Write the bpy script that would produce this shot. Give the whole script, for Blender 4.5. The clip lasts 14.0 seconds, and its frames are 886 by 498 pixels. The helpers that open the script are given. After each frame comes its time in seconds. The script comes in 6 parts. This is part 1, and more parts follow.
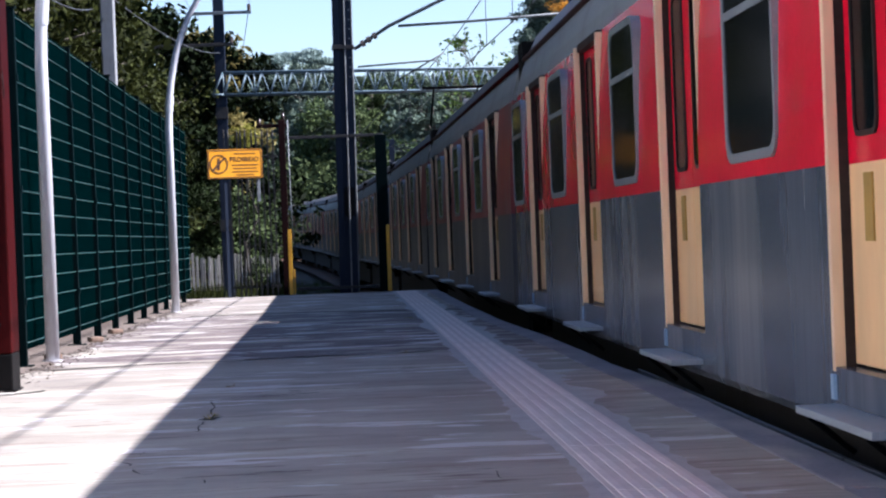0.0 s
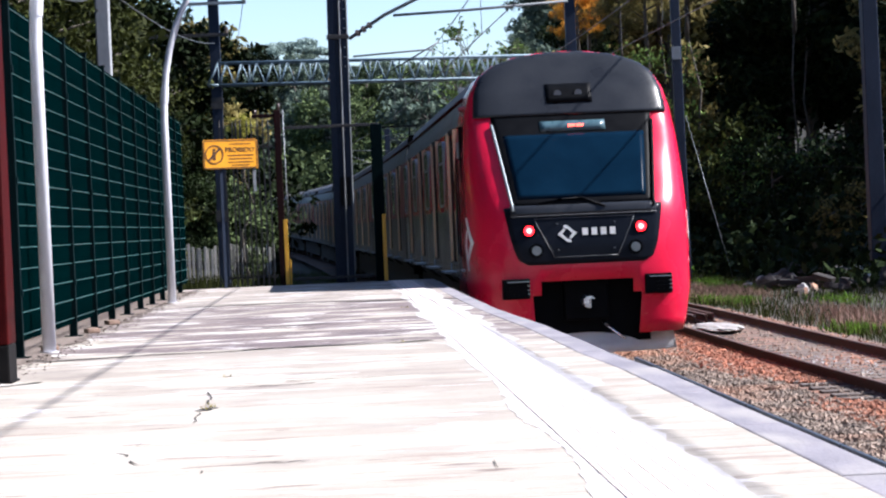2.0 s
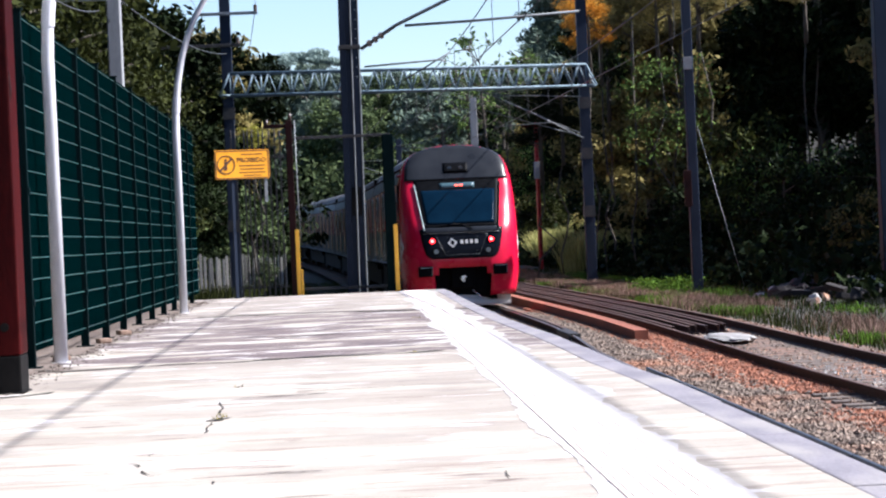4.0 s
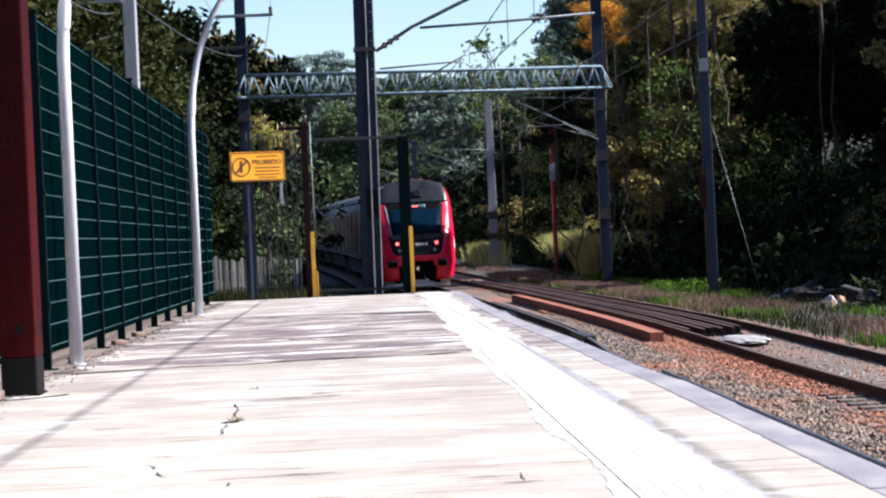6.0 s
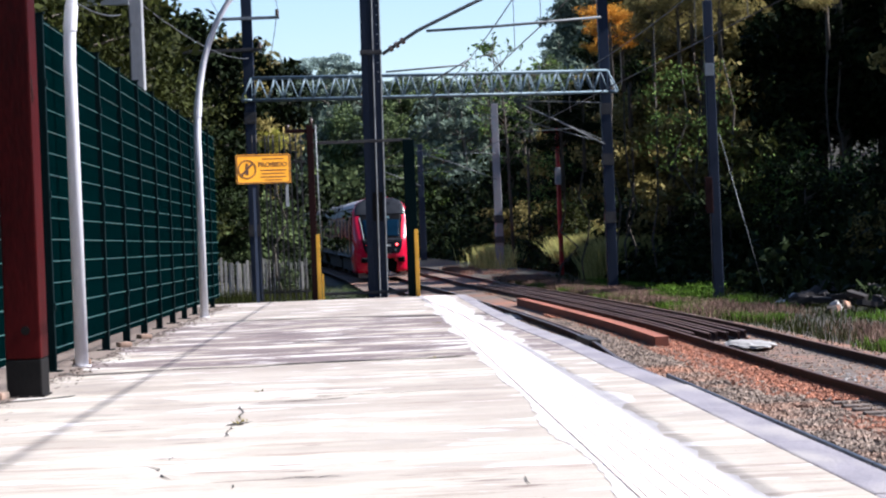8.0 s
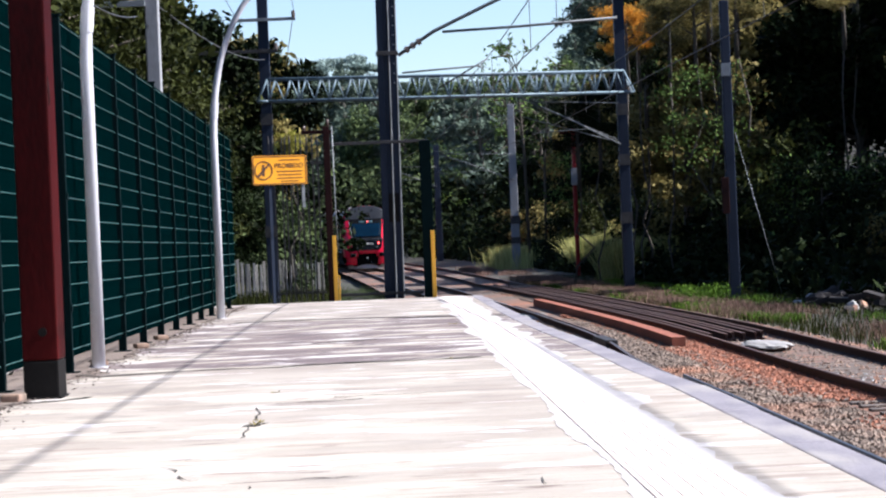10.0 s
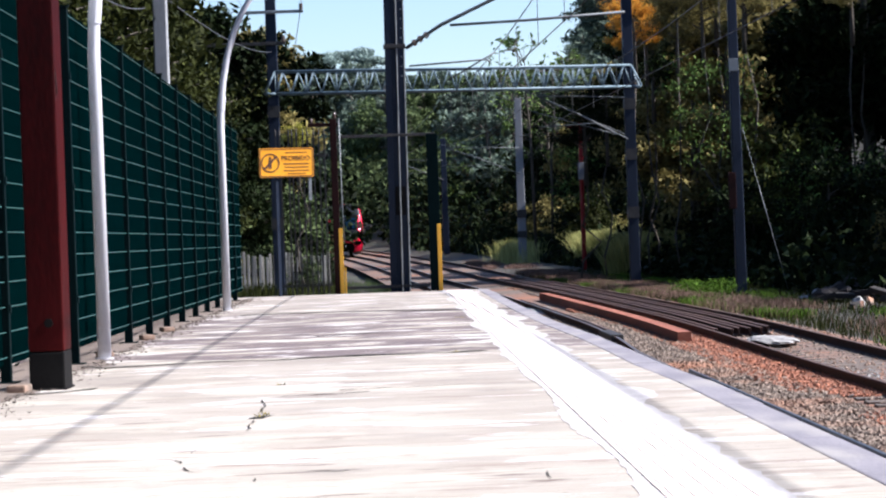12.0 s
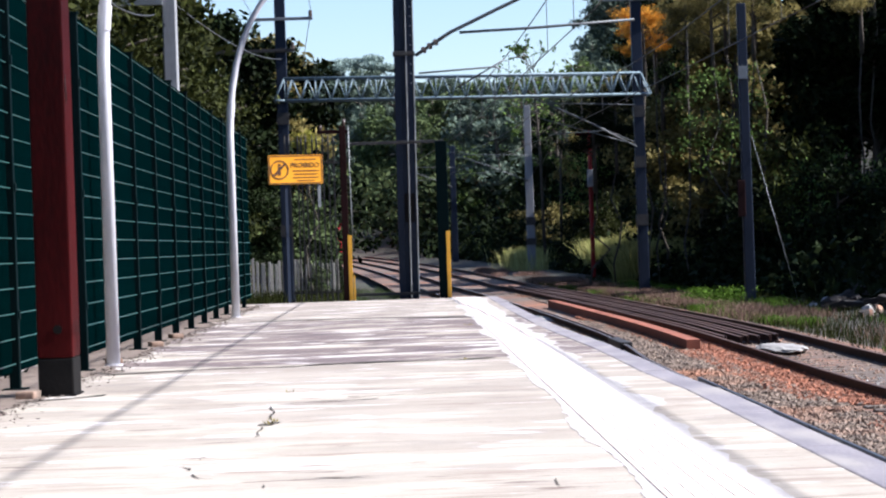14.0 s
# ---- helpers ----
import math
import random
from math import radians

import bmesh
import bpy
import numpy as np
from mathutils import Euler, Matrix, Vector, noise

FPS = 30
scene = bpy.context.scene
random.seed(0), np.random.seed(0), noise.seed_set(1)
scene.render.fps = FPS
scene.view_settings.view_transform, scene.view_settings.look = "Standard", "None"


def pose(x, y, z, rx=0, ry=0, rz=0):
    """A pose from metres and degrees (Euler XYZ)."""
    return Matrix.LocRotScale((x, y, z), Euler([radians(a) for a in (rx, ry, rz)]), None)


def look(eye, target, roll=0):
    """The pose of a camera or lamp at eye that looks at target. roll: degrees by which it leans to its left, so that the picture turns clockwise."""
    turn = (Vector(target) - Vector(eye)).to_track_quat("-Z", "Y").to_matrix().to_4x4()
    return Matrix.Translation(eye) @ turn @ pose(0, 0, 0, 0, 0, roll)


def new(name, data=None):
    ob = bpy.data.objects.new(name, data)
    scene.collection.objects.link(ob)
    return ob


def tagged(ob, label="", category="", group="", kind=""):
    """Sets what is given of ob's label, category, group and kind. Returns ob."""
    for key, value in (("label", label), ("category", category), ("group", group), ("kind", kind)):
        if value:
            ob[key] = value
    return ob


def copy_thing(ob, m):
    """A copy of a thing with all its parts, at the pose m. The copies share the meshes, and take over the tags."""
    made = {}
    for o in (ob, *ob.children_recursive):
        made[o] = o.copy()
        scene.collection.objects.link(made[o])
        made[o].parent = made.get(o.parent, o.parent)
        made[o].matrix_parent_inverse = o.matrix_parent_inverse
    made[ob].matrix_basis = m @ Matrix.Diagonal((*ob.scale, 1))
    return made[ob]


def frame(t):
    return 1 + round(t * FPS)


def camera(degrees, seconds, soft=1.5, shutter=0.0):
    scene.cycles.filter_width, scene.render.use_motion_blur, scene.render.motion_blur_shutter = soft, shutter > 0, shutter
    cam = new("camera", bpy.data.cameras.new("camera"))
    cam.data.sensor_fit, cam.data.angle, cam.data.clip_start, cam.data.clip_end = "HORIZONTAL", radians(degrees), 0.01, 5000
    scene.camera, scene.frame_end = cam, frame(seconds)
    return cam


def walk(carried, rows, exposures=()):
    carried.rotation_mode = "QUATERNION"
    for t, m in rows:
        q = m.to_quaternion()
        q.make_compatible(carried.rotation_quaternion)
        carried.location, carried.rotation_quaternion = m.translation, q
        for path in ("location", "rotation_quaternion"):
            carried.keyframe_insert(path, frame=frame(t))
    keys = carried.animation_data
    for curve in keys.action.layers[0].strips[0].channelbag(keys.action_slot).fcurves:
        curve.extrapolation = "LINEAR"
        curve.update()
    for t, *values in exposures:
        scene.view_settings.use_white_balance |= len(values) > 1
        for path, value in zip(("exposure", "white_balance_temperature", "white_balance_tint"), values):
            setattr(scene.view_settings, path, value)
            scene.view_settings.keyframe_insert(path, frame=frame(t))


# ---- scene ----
cam = camera(21.15, 14.0, soft=2.2)
EYE = 0.87
TURN = (
    (0.0, -2.486, -0.308, 2.217),
    (0.5, -2.507, -0.315, 2.243),
    (1.0, -2.490, -0.500, 2.361),
    (1.5, -2.359, -0.372, 2.490),
    (2.0, -2.583, -0.572, 2.522),
    (2.5, -2.355, -0.669, 2.539),
    (3.0, -2.291, -0.544, 2.570),
    (5.5, -2.236, -0.236, 2.381),
    (6.0, -1.937, -0.249, 2.527),
    (6.5, -2.003, -0.354, 2.467),
    (7.0, -2.048, -0.268, 2.380),
    (7.5, -1.900, -0.234, 2.328),
    (8.0, -1.805, -0.163, 2.272),
    (8.5, -1.664, -0.259, 2.468),
    (11.0, -1.272, -0.056, 2.247),
    (11.5, -1.386, -0.069, 2.078),
    (12.0, -1.255, -0.280, 2.035),
    (12.5, -1.097, -0.128, 1.965),
    (13.0, -1.211, 0.058, 1.869),
    (13.5, -1.184, 0.048, 1.932),
    (14.0, -1.038, -0.099, 1.929),
)
walk(cam, [(t, pose(0, 0, EYE, 90 + p, r, y)) for t, y, p, r in TURN], exposures=((0.0, 1.66, 5750, 18), (0.5, 1.72, 5750, 18), (1.1, 1.68, 5880, 15), (14.0, 1.54, 5950, 15)))

# ---- light ----
SUN_UP, SUN_AZ = 43.3, 94.0   # degrees; azimuth from +y (ahead) clockwise to +x
world = bpy.data.worlds.new("sky")
scene.world = world
world.use_nodes = True
wn = world.node_tree.nodes
sky = wn.new("ShaderNodeTexSky")
sky.sky_type = "NISHITA"
sky.sun_disc = False
sky.sun_elevation, sky.sun_rotation = radians(SUN_UP), radians(SUN_AZ)
sky.air_density, sky.dust_density, sky.ozone_density = 1.0, 0.4, 2.4
wn["Background"].inputs["Strength"].default_value = 0.062
world.node_tree.links.new(sky.outputs["Color"], wn["Background"].inputs["Color"])
sun_data = bpy.data.lights.new("sun", "SUN")
sun_data.energy, sun_data.angle, sun_data.color = 5.0, radians(0.53), (1.0, 0.95, 0.86)
sun = new("sun", sun_data)
az, up = radians(SUN_AZ), radians(SUN_UP)
toward = Vector((math.sin(az) * math.cos(up), math.cos(az) * math.cos(up), math.sin(up)))
sun.matrix_world = look(tuple(toward * 100), (0, 0, 0))


# ---- materials ----
def mat(name, colors, rough=0.7, metal=0.0, scale=6.0, fine=60.0, bump=0.3, bump_scale=None, stretch=(1, 1, 1),
        spread=(0.3, 0.7), island=0.0, obj_random=0.0, dirt=None, dirt_scale=1.5, dirt_amount=0.4, coat=0.0, spec=0.5, emit=None, power=0.0):
    """Two-scale noise colour over object space, with bump, stains and small variation from piece to piece."""
    m = bpy.data.materials.new(name)
    m.use_nodes = True
    nt, n, link = m.node_tree, m.node_tree.nodes, m.node_tree.links.new
    b = n["Principled BSDF"]
    co = n.new("ShaderNodeTexCoord")
    mp = n.new("ShaderNodeMapping")
    mp.inputs["Scale"].default_value = stretch
    link(co.outputs["Object"], mp.inputs["Vector"])
    n1 = n.new("ShaderNodeTexNoise")
    n1.inputs["Scale"].default_value, n1.inputs["Detail"].default_value = scale, 6
    n2 = n.new("ShaderNodeTexNoise")
    n2.inputs["Scale"].default_value, n2.inputs["Detail"].default_value = fine, 3
    for q in (n1, n2):
        link(mp.outputs["Vector"], q.inputs["Vector"])
    mix = n.new("ShaderNodeMath")
    mix.operation = "MULTIPLY_ADD"
    mix.inputs[1].default_value = 0.35
    sub = n.new("ShaderNodeMath")
    sub.operation = "MULTIPLY"
    sub.inputs[1].default_value = 0.65
    link(n1.outputs["Fac"], sub.inputs[0])
    link(n2.outputs["Fac"], mix.inputs[0])
    link(sub.outputs[0], mix.inputs[2])
    ramp = n.new("ShaderNodeValToRGB")
    e = ramp.color_ramp.elements
    e[0].position, e[1].position = spread
    e[0].color, e[1].color = (*colors[0], 1), (*colors[-1], 1)
    for i, c in enumerate(colors[1:-1]):
        q = e.new(spread[0] + (spread[1] - spread[0]) * (i + 1) / (len(colors) - 1))
        q.color = (*c, 1)
    link(mix.outputs[0], ramp.inputs["Fac"])
    out = ramp.outputs["Color"]
    if dirt:
        n3 = n.new("ShaderNodeTexNoise")
        n3.inputs["Scale"].default_value, n3.inputs["Detail"].default_value = dirt_scale, 5
        link(mp.outputs["Vector"], n3.inputs["Vector"])
        r3 = n.new("ShaderNodeValToRGB")
        r3.color_ramp.elements[0].position, r3.color_ramp.elements[1].position = 0.48, 0.68
        link(n3.outputs["Fac"], r3.inputs["Fac"])
        am = n.new("ShaderNodeMath")
        am.operation = "MULTIPLY"
        am.inputs[1].default_value = dirt_amount
        link(r3.outputs["Color"], am.inputs[0])
        mc = n.new("ShaderNodeMixRGB")
        mc.inputs["Color2"].default_value = (*dirt, 1)
        link(am.outputs[0], mc.inputs["Fac"])
        link(out, mc.inputs["Color1"])
        out = mc.outputs["Color"]
    if island or obj_random:
        src = n.new("ShaderNodeNewGeometry").outputs["Random Per Island"] if island else n.new("ShaderNodeObjectInfo").outputs["Random"]
        amount = island or obj_random
        rg = n.new("ShaderNodeMapRange")
        rg.inputs["To Min"].default_value, rg.inputs["To Max"].default_value = 1 - amount, 1 + amount
        link(src, rg.inputs["Value"])
        hs = n.new("ShaderNodeHueSaturation")
        link(rg.outputs["Result"], hs.inputs["Value"])
        link(out, hs.inputs["Color"])
        out = hs.outputs["Color"]
    link(out, b.inputs["Base Color"])
    rr = n.new("ShaderNodeMapRange")
    rr.inputs["To Min"].default_value, rr.inputs["To Max"].default_value = max(0.02, rough - 0.12), min(1, rough + 0.12)
    link(n1.outputs["Fac"], rr.inputs["Value"])
    link(rr.outputs["Result"], b.inputs["Roughness"])
    b.inputs["Metallic"].default_value = metal
    b.inputs["Coat Weight"].default_value = coat
    b.inputs["Specular IOR Level"].default_value = spec
    if bump:
        bp = n.new("ShaderNodeBump")
        bp.inputs["Strength"].default_value, bp.inputs["Distance"].default_value = bump, 0.02
        link(mix.outputs[0], bp.inputs["Height"])
        link(bp.outputs["Normal"], b.inputs["Normal"])
    if emit:
        b.inputs["Emission Color"].default_value, b.inputs["Emission Strength"].default_value = (*emit, 1), power
    return m


def leaf_mat(name, dark, light, seed_scale=0.6, thin=0.20, gloss=0.04):
    """Leaves: colour varies from leaf to leaf and in large drifts, and light passes through."""
    m = bpy.data.materials.new(name)
    m.use_nodes = True
    n, link = m.node_tree.nodes, m.node_tree.links.new
    b = n["Principled BSDF"]
    geo = n.new("ShaderNodeNewGeometry")
    co = n.new("ShaderNodeTexCoord")
    n1 = n.new("ShaderNodeTexNoise")
    n1.inputs["Scale"].default_value = seed_scale
    link(co.outputs["Object"], n1.inputs["Vector"])
    add = n.new("ShaderNodeMath")
    add.operation = "MULTIPLY_ADD"
    add.inputs[1].default_value = 0.5
    link(geo.outputs["Random Per Island"], add.inputs[0])
    half = n.new("ShaderNodeMath")
    half.operation = "MULTIPLY"
    half.inputs[1].default_value = 0.5
    link(n1.outputs["Fac"], half.inputs[0])
    link(half.outputs[0], add.inputs[2])
    ramp = n.new("ShaderNodeValToRGB")
    ramp.color_ramp.elements[0].position, ramp.color_ramp.elements[1].position = 0.2, 0.8
    ramp.color_ramp.elements[0].color, ramp.color_ramp.elements[1].color = (*dark, 1), (*light, 1)
    link(add.outputs[0], ramp.inputs["Fac"])
    info = n.new("ShaderNodeObjectInfo")
    rg = n.new("ShaderNodeMapRange")
    rg.inputs["To Min"].default_value, rg.inputs["To Max"].default_value = 0.7, 1.3
    link(info.outputs["Random"], rg.inputs["Value"])
    hs = n.new("ShaderNodeHueSaturation")
    link(rg.outputs["Result"], hs.inputs["Value"])
    link(ramp.outputs["Color"], hs.inputs["Color"])
    link(hs.outputs["Color"], b.inputs["Base Color"])
    b.inputs["Roughness"].default_value = 0.6
    b.inputs["Specular IOR Level"].default_value = gloss
    tr = n.new("ShaderNodeBsdfTranslucent")
    link(hs.outputs["Color"], tr.inputs["Color"])
    ms = n.new("ShaderNodeMixShader")
    ms.inputs["Fac"].default_value = thin
    link(b.outputs["BSDF"], ms.inputs[1])
    link(tr.outputs["BSDF"], ms.inputs[2])
    link(ms.outputs["Shader"], n["Material Output"].inputs["Surface"])
    return m


M = {}


def concrete_floor():
    """Old screed: pale, with sharp-edged worn patches and dark stains drawn out across the platform."""
    m = bpy.data.materials.new("worn_screed")
    m.use_nodes = True
    n, link = m.node_tree.nodes, m.node_tree.links.new
    b = n["Principled BSDF"]
    co = n.new("ShaderNodeTexCoord")

    def field(scale, stretch, lo, hi, detail=7.0, rough=0.62):
        mp = n.new("ShaderNodeMapping")
        mp.inputs["Scale"].default_value = stretch
        link(co.outputs["Object"], mp.inputs["Vector"])
        t = n.new("ShaderNodeTexNoise")
        t.inputs["Scale"].default_value, t.inputs["Detail"].default_value, t.inputs["Roughness"].default_value = scale, detail, rough
        link(mp.outputs["Vector"], t.inputs["Vector"])
        r = n.new("ShaderNodeMapRange")
        r.inputs["From Min"].default_value, r.inputs["From Max"].default_value = lo, hi
        link(t.outputs["Fac"], r.inputs["Value"])
        return r.outputs["Result"]

    def over(below, colour, fac):
        q = n.new("ShaderNodeMixRGB")
        link(fac, q.inputs["Fac"])
        if isinstance(below, tuple):
            q.inputs["Color1"].default_value = (*below, 1)
        else:
            link(below, q.inputs["Color1"])
        q.inputs["Color2"].default_value = (*colour, 1)
        return q.outputs["Color"]

    # three slabs between the joints: the middle one is the dirtiest and most worn
    sep = n.new("ShaderNodeSeparateXYZ")
    link(co.outputs["Object"], sep.inputs["Vector"])
    part_of = n.new("ShaderNodeMath")
    part_of.operation = "MULTIPLY"
    part_of.inputs[1].default_value = 1 / 40
    link(sep.outputs["Y"], part_of.inputs[0])
    slabs = n.new("ShaderNodeValToRGB")
    e = slabs.color_ramp.elements
    e[0].position, e[1].position = 0.2, 0.76
    e[0].color, e[1].color = (0.16, 0.16, 0.16, 1), (0.55, 0.55, 0.55, 1)
    for at, v in ((0.435, 0.34), (0.455, 1.0), (0.70, 1.0)):
        e.new(at).color = (v, v, v, 1)
    link(part_of.outputs[0], slabs.inputs["Fac"])

    def more(fac):
        q = n.new("ShaderNodeMath")
        q.operation = "MULTIPLY"
        link(fac, q.inputs[0])
        link(slabs.outputs["Color"], q.inputs[1])
        return q.outputs[0]

    c = over((0.375, 0.340, 0.290), (0.290, 0.258, 0.216), field(1.2, (0.6, 1.0, 1), 0.40, 0.60))
    c = over(c, (0.105, 0.078, 0.080), more(field(1.7, (0.42, 1.0, 1), 0.42, 0.50)))
    c = over(c, (0.062, 0.047, 0.054), more(field(2.6, (0.55, 0.9, 1), 0.56, 0.62)))
    c = over(c, (0.13, 0.098, 0.082), field(4.0, (0.35, 1.3, 1), 0.62, 0.67))
    c = over(c, (0.47, 0.445, 0.43), field(2.2, (0.36, 1.0, 1), 0.565, 0.60))
    c = over(c, (0.21, 0.168, 0.14), field(5.0, (0.22, 1.5, 1), 0.585, 0.63))
    c = over(c, (0.24, 0.20, 0.17), field(12.0, (0.09, 1.2, 1), 0.575, 0.62))
    c = over(c, (0.10, 0.085, 0.08), field(30, (0.7, 1.0, 1), 0.66, 0.74, 3.0))
    link(c, b.inputs["Base Color"])
    b.inputs["Roughness"].default_value = 0.86
    bp = n.new("ShaderNodeBump")
    bp.inputs["Strength"].default_value, bp.inputs["Distance"].default_value = 0.5, 0.01
    link(field(14, (0.6, 1.0, 1), 0.2, 0.8), bp.inputs["Height"])
    link(bp.outputs["Normal"], b.inputs["Normal"])
    return m


M["concrete"] = concrete_floor()
M["coping"] = mat("grey_coping", [(0.135, 0.125, 0.145), (0.20, 0.185, 0.205)], rough=0.85, scale=2.5, fine=40, bump=0.4, stretch=(1.6, 0.7, 1), spread=(0.38, 0.62), dirt=(0.25, 0.232, 0.222), dirt_scale=2.0, dirt_amount=0.8)
M["edge_strip"] = mat("edge_strip_rubber", [(0.010, 0.016, 0.028), (0.030, 0.042, 0.060)], rough=0.6, scale=4, fine=40, bump=0.2)
M["render_wall"] = mat("pale_wall_render", [(0.66, 0.62, 0.56), (0.76, 0.72, 0.66)], rough=0.9, scale=1.5, fine=25, bump=0.2)
M["earth"] = mat("brown_earth", [(0.075, 0.055, 0.045), (0.19, 0.15, 0.125)], rough=0.95, scale=5, fine=40, bump=0.6)
M["tactile"] = mat("tactile_tile", [(0.60, 0.51, 0.47), (0.70, 0.61, 0.57)], rough=0.75, scale=8, fine=60, bump=0.2, obj_random=0.08)
# relief of the ribs put into a darker groove colour
M["groove"] = mat("tactile_groove", [(0.52, 0.435, 0.40), (0.60, 0.51, 0.47)], rough=0.8, scale=8, fine=60, bump=0.2)
M["mortar"] = mat("pale_mortar", [(0.29, 0.27, 0.265), (0.43, 0.405, 0.395)], rough=0.9, scale=5, fine=40, bump=0.4)
M["soil"] = mat("ground_soil", [(0.014, 0.011, 0.008), (0.036, 0.028, 0.020)], rough=0.95, scale=0.5, fine=8, bump=0.6, dirt=(0.020, 0.028, 0.012), dirt_scale=0.25, dirt_amount=0.8)
M["ballast_bed"] = mat("ballast_bed", [(0.045, 0.033, 0.026), (0.135, 0.098, 0.080)], rough=0.95, scale=9, fine=40, bump=1.0, dirt=(0.22, 0.08, 0.038), dirt_scale=0.35, dirt_amount=0.8)
M["stone"] = mat("ballast_stone", [(0.050, 0.034, 0.027), (0.235, 0.178, 0.140)], rough=0.9, scale=3, fine=30, bump=0.3, island=0.5, dirt=(0.40, 0.16, 0.08), dirt_scale=0.3, dirt_amount=0.5)
M["stone_red"] = mat("rusty_stone", [(0.105, 0.036, 0.019), (0.30, 0.115, 0.064)], rough=0.9, scale=3, fine=30, bump=0.3, island=0.5)
M["stone_grey"] = mat("pale_stone", [(0.13, 0.126, 0.122), (0.30, 0.29, 0.285)], rough=0.9, scale=3, fine=30, bump=0.3, island=0.4)
M["rail"] = mat("rusty_rail", [(0.016, 0.008, 0.007), (0.05, 0.023, 0.018)], rough=0.75, spec=0.2, metal=0.1, scale=4, fine=60, bump=0.3)
M["railtop"] = mat("polished_rail_head", [(0.16, 0.12, 0.10), (0.30, 0.25, 0.22)], rough=0.35, metal=0.9, scale=5, fine=60, bump=0.05)
# rusty head, lightened to paint the light along the rail tops
M["rusthead_lit"] = mat("rusty_rail_head", [(0.040, 0.021, 0.016), (0.105, 0.057, 0.042)], rough=0.6, scale=3, fine=40, bump=0.15, stretch=(1, 0.2, 1))
M["timber_red"] = mat("rust_red_timber", [(0.13, 0.036, 0.020), (0.27, 0.085, 0.048)], rough=0.85, scale=3, fine=30, bump=0.5, stretch=(1, 0.15, 1))
M["sleeper"] = mat("dark_sleeper", [(0.05, 0.04, 0.035), (0.13, 0.10, 0.085)], rough=0.9, scale=4, fine=30, bump=0.5)
M["old_timber"] = mat("charred_timber", [(0.010, 0.008, 0.008), (0.035, 0.028, 0.026)], rough=0.9, scale=4, fine=30, bump=0.5)
# one green coating: cross wires painted lighter as sunlit, uprights nearly black
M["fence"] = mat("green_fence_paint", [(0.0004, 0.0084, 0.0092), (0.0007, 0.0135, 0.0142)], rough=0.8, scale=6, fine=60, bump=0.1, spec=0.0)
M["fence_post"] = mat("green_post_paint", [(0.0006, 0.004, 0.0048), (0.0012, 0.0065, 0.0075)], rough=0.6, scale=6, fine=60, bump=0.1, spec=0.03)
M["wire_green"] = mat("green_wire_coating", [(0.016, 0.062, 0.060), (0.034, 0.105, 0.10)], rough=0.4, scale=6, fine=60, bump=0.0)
M["red_paint"] = mat("dark_red_paint", [(0.010, 0.0006, 0.0008), (0.044, 0.002, 0.0024)], rough=0.6, spec=0.06, scale=2, fine=40, bump=0.25, stretch=(1, 1, 0.3), dirt=(0.05, 0.004, 0.004), dirt_amount=0.5)
M["black_paint"] = mat("black_paint", [(0.003, 0.003, 0.003), (0.009, 0.008, 0.008)], spec=0.1, rough=0.7, scale=4, fine=40, bump=0.2)
M["white_paint"] = mat("white_pole_paint", [(0.40, 0.40, 0.43), (0.56, 0.56, 0.60)], rough=0.45, scale=3, fine=40, bump=0.1, stretch=(1, 1, 0.25), dirt=(0.35, 0.33, 0.33), dirt_amount=0.35, dirt_scale=3)
M["galv"] = mat("galvanised_steel", [(0.12, 0.13, 0.14), (0.22, 0.235, 0.25)], rough=0.5, metal=0.3, scale=3, fine=50, bump=0.1)
M["mast"] = mat("grey_mast_paint", [(0.007, 0.011, 0.022), (0.019, 0.027, 0.047)], spec=0.15, rough=0.55, scale=2, fine=40, bump=0.15, stretch=(1, 1, 0.3))
M["gantry"] = mat("blue_grey_gantry_paint", [(0.085, 0.135, 0.175), (0.15, 0.21, 0.25)], rough=0.55, scale=2, fine=30, bump=0.1)
M["arm"] = mat("dull_steel_tube", [(0.045, 0.052, 0.060), (0.10, 0.11, 0.12)], rough=0.55, metal=0.3, scale=3, fine=50, bump=0.1)
M["conc_pole"] = mat("concrete_pole", [(0.15, 0.155, 0.17), (0.25, 0.255, 0.27)], rough=0.85, scale=2, fine=30, bump=0.3, stretch=(1, 1, 0.3))
M["yellow"] = mat("yellow_paint", [(0.62, 0.30, 0.015), (0.80, 0.42, 0.03)], rough=0.45, scale=4, fine=40, bump=0.1)
M["sign"] = mat("yellow_sign_face", [(0.72, 0.28, 0.006), (0.80, 0.35, 0.01)], rough=0.4, scale=2, fine=30, bump=0.0)
M["ink"] = mat("sign_ink", [(0.05, 0.018, 0.004), (0.09, 0.03, 0.006)], rough=0.6, bump=0)
M["brown"] = mat("brown_post_paint", [(0.008, 0.0022, 0.0024), (0.020, 0.005, 0.005)], spec=0.1, rough=0.6, scale=2, fine=40, bump=0.2)
M["slat"] = mat("weathered_slat", [(0.20, 0.19, 0.18), (0.42, 0.40, 0.37)], rough=0.9, scale=3, fine=40, bump=0.4, stretch=(1, 1, 0.2), obj_random=0.3)
M["iron"] = mat("dark_iron", [(0.015, 0.015, 0.016), (0.05, 0.045, 0.045)], rough=0.6, metal=0.3, bump=0.1)
M["cable"] = mat("cable", [(0.02, 0.02, 0.022), (0.06, 0.06, 0.065)], rough=0.5, bump=0)
M["porcelain"] = mat("insulator_glaze", [(0.05, 0.035, 0.03), (0.12, 0.09, 0.08)], rough=0.25, bump=0)
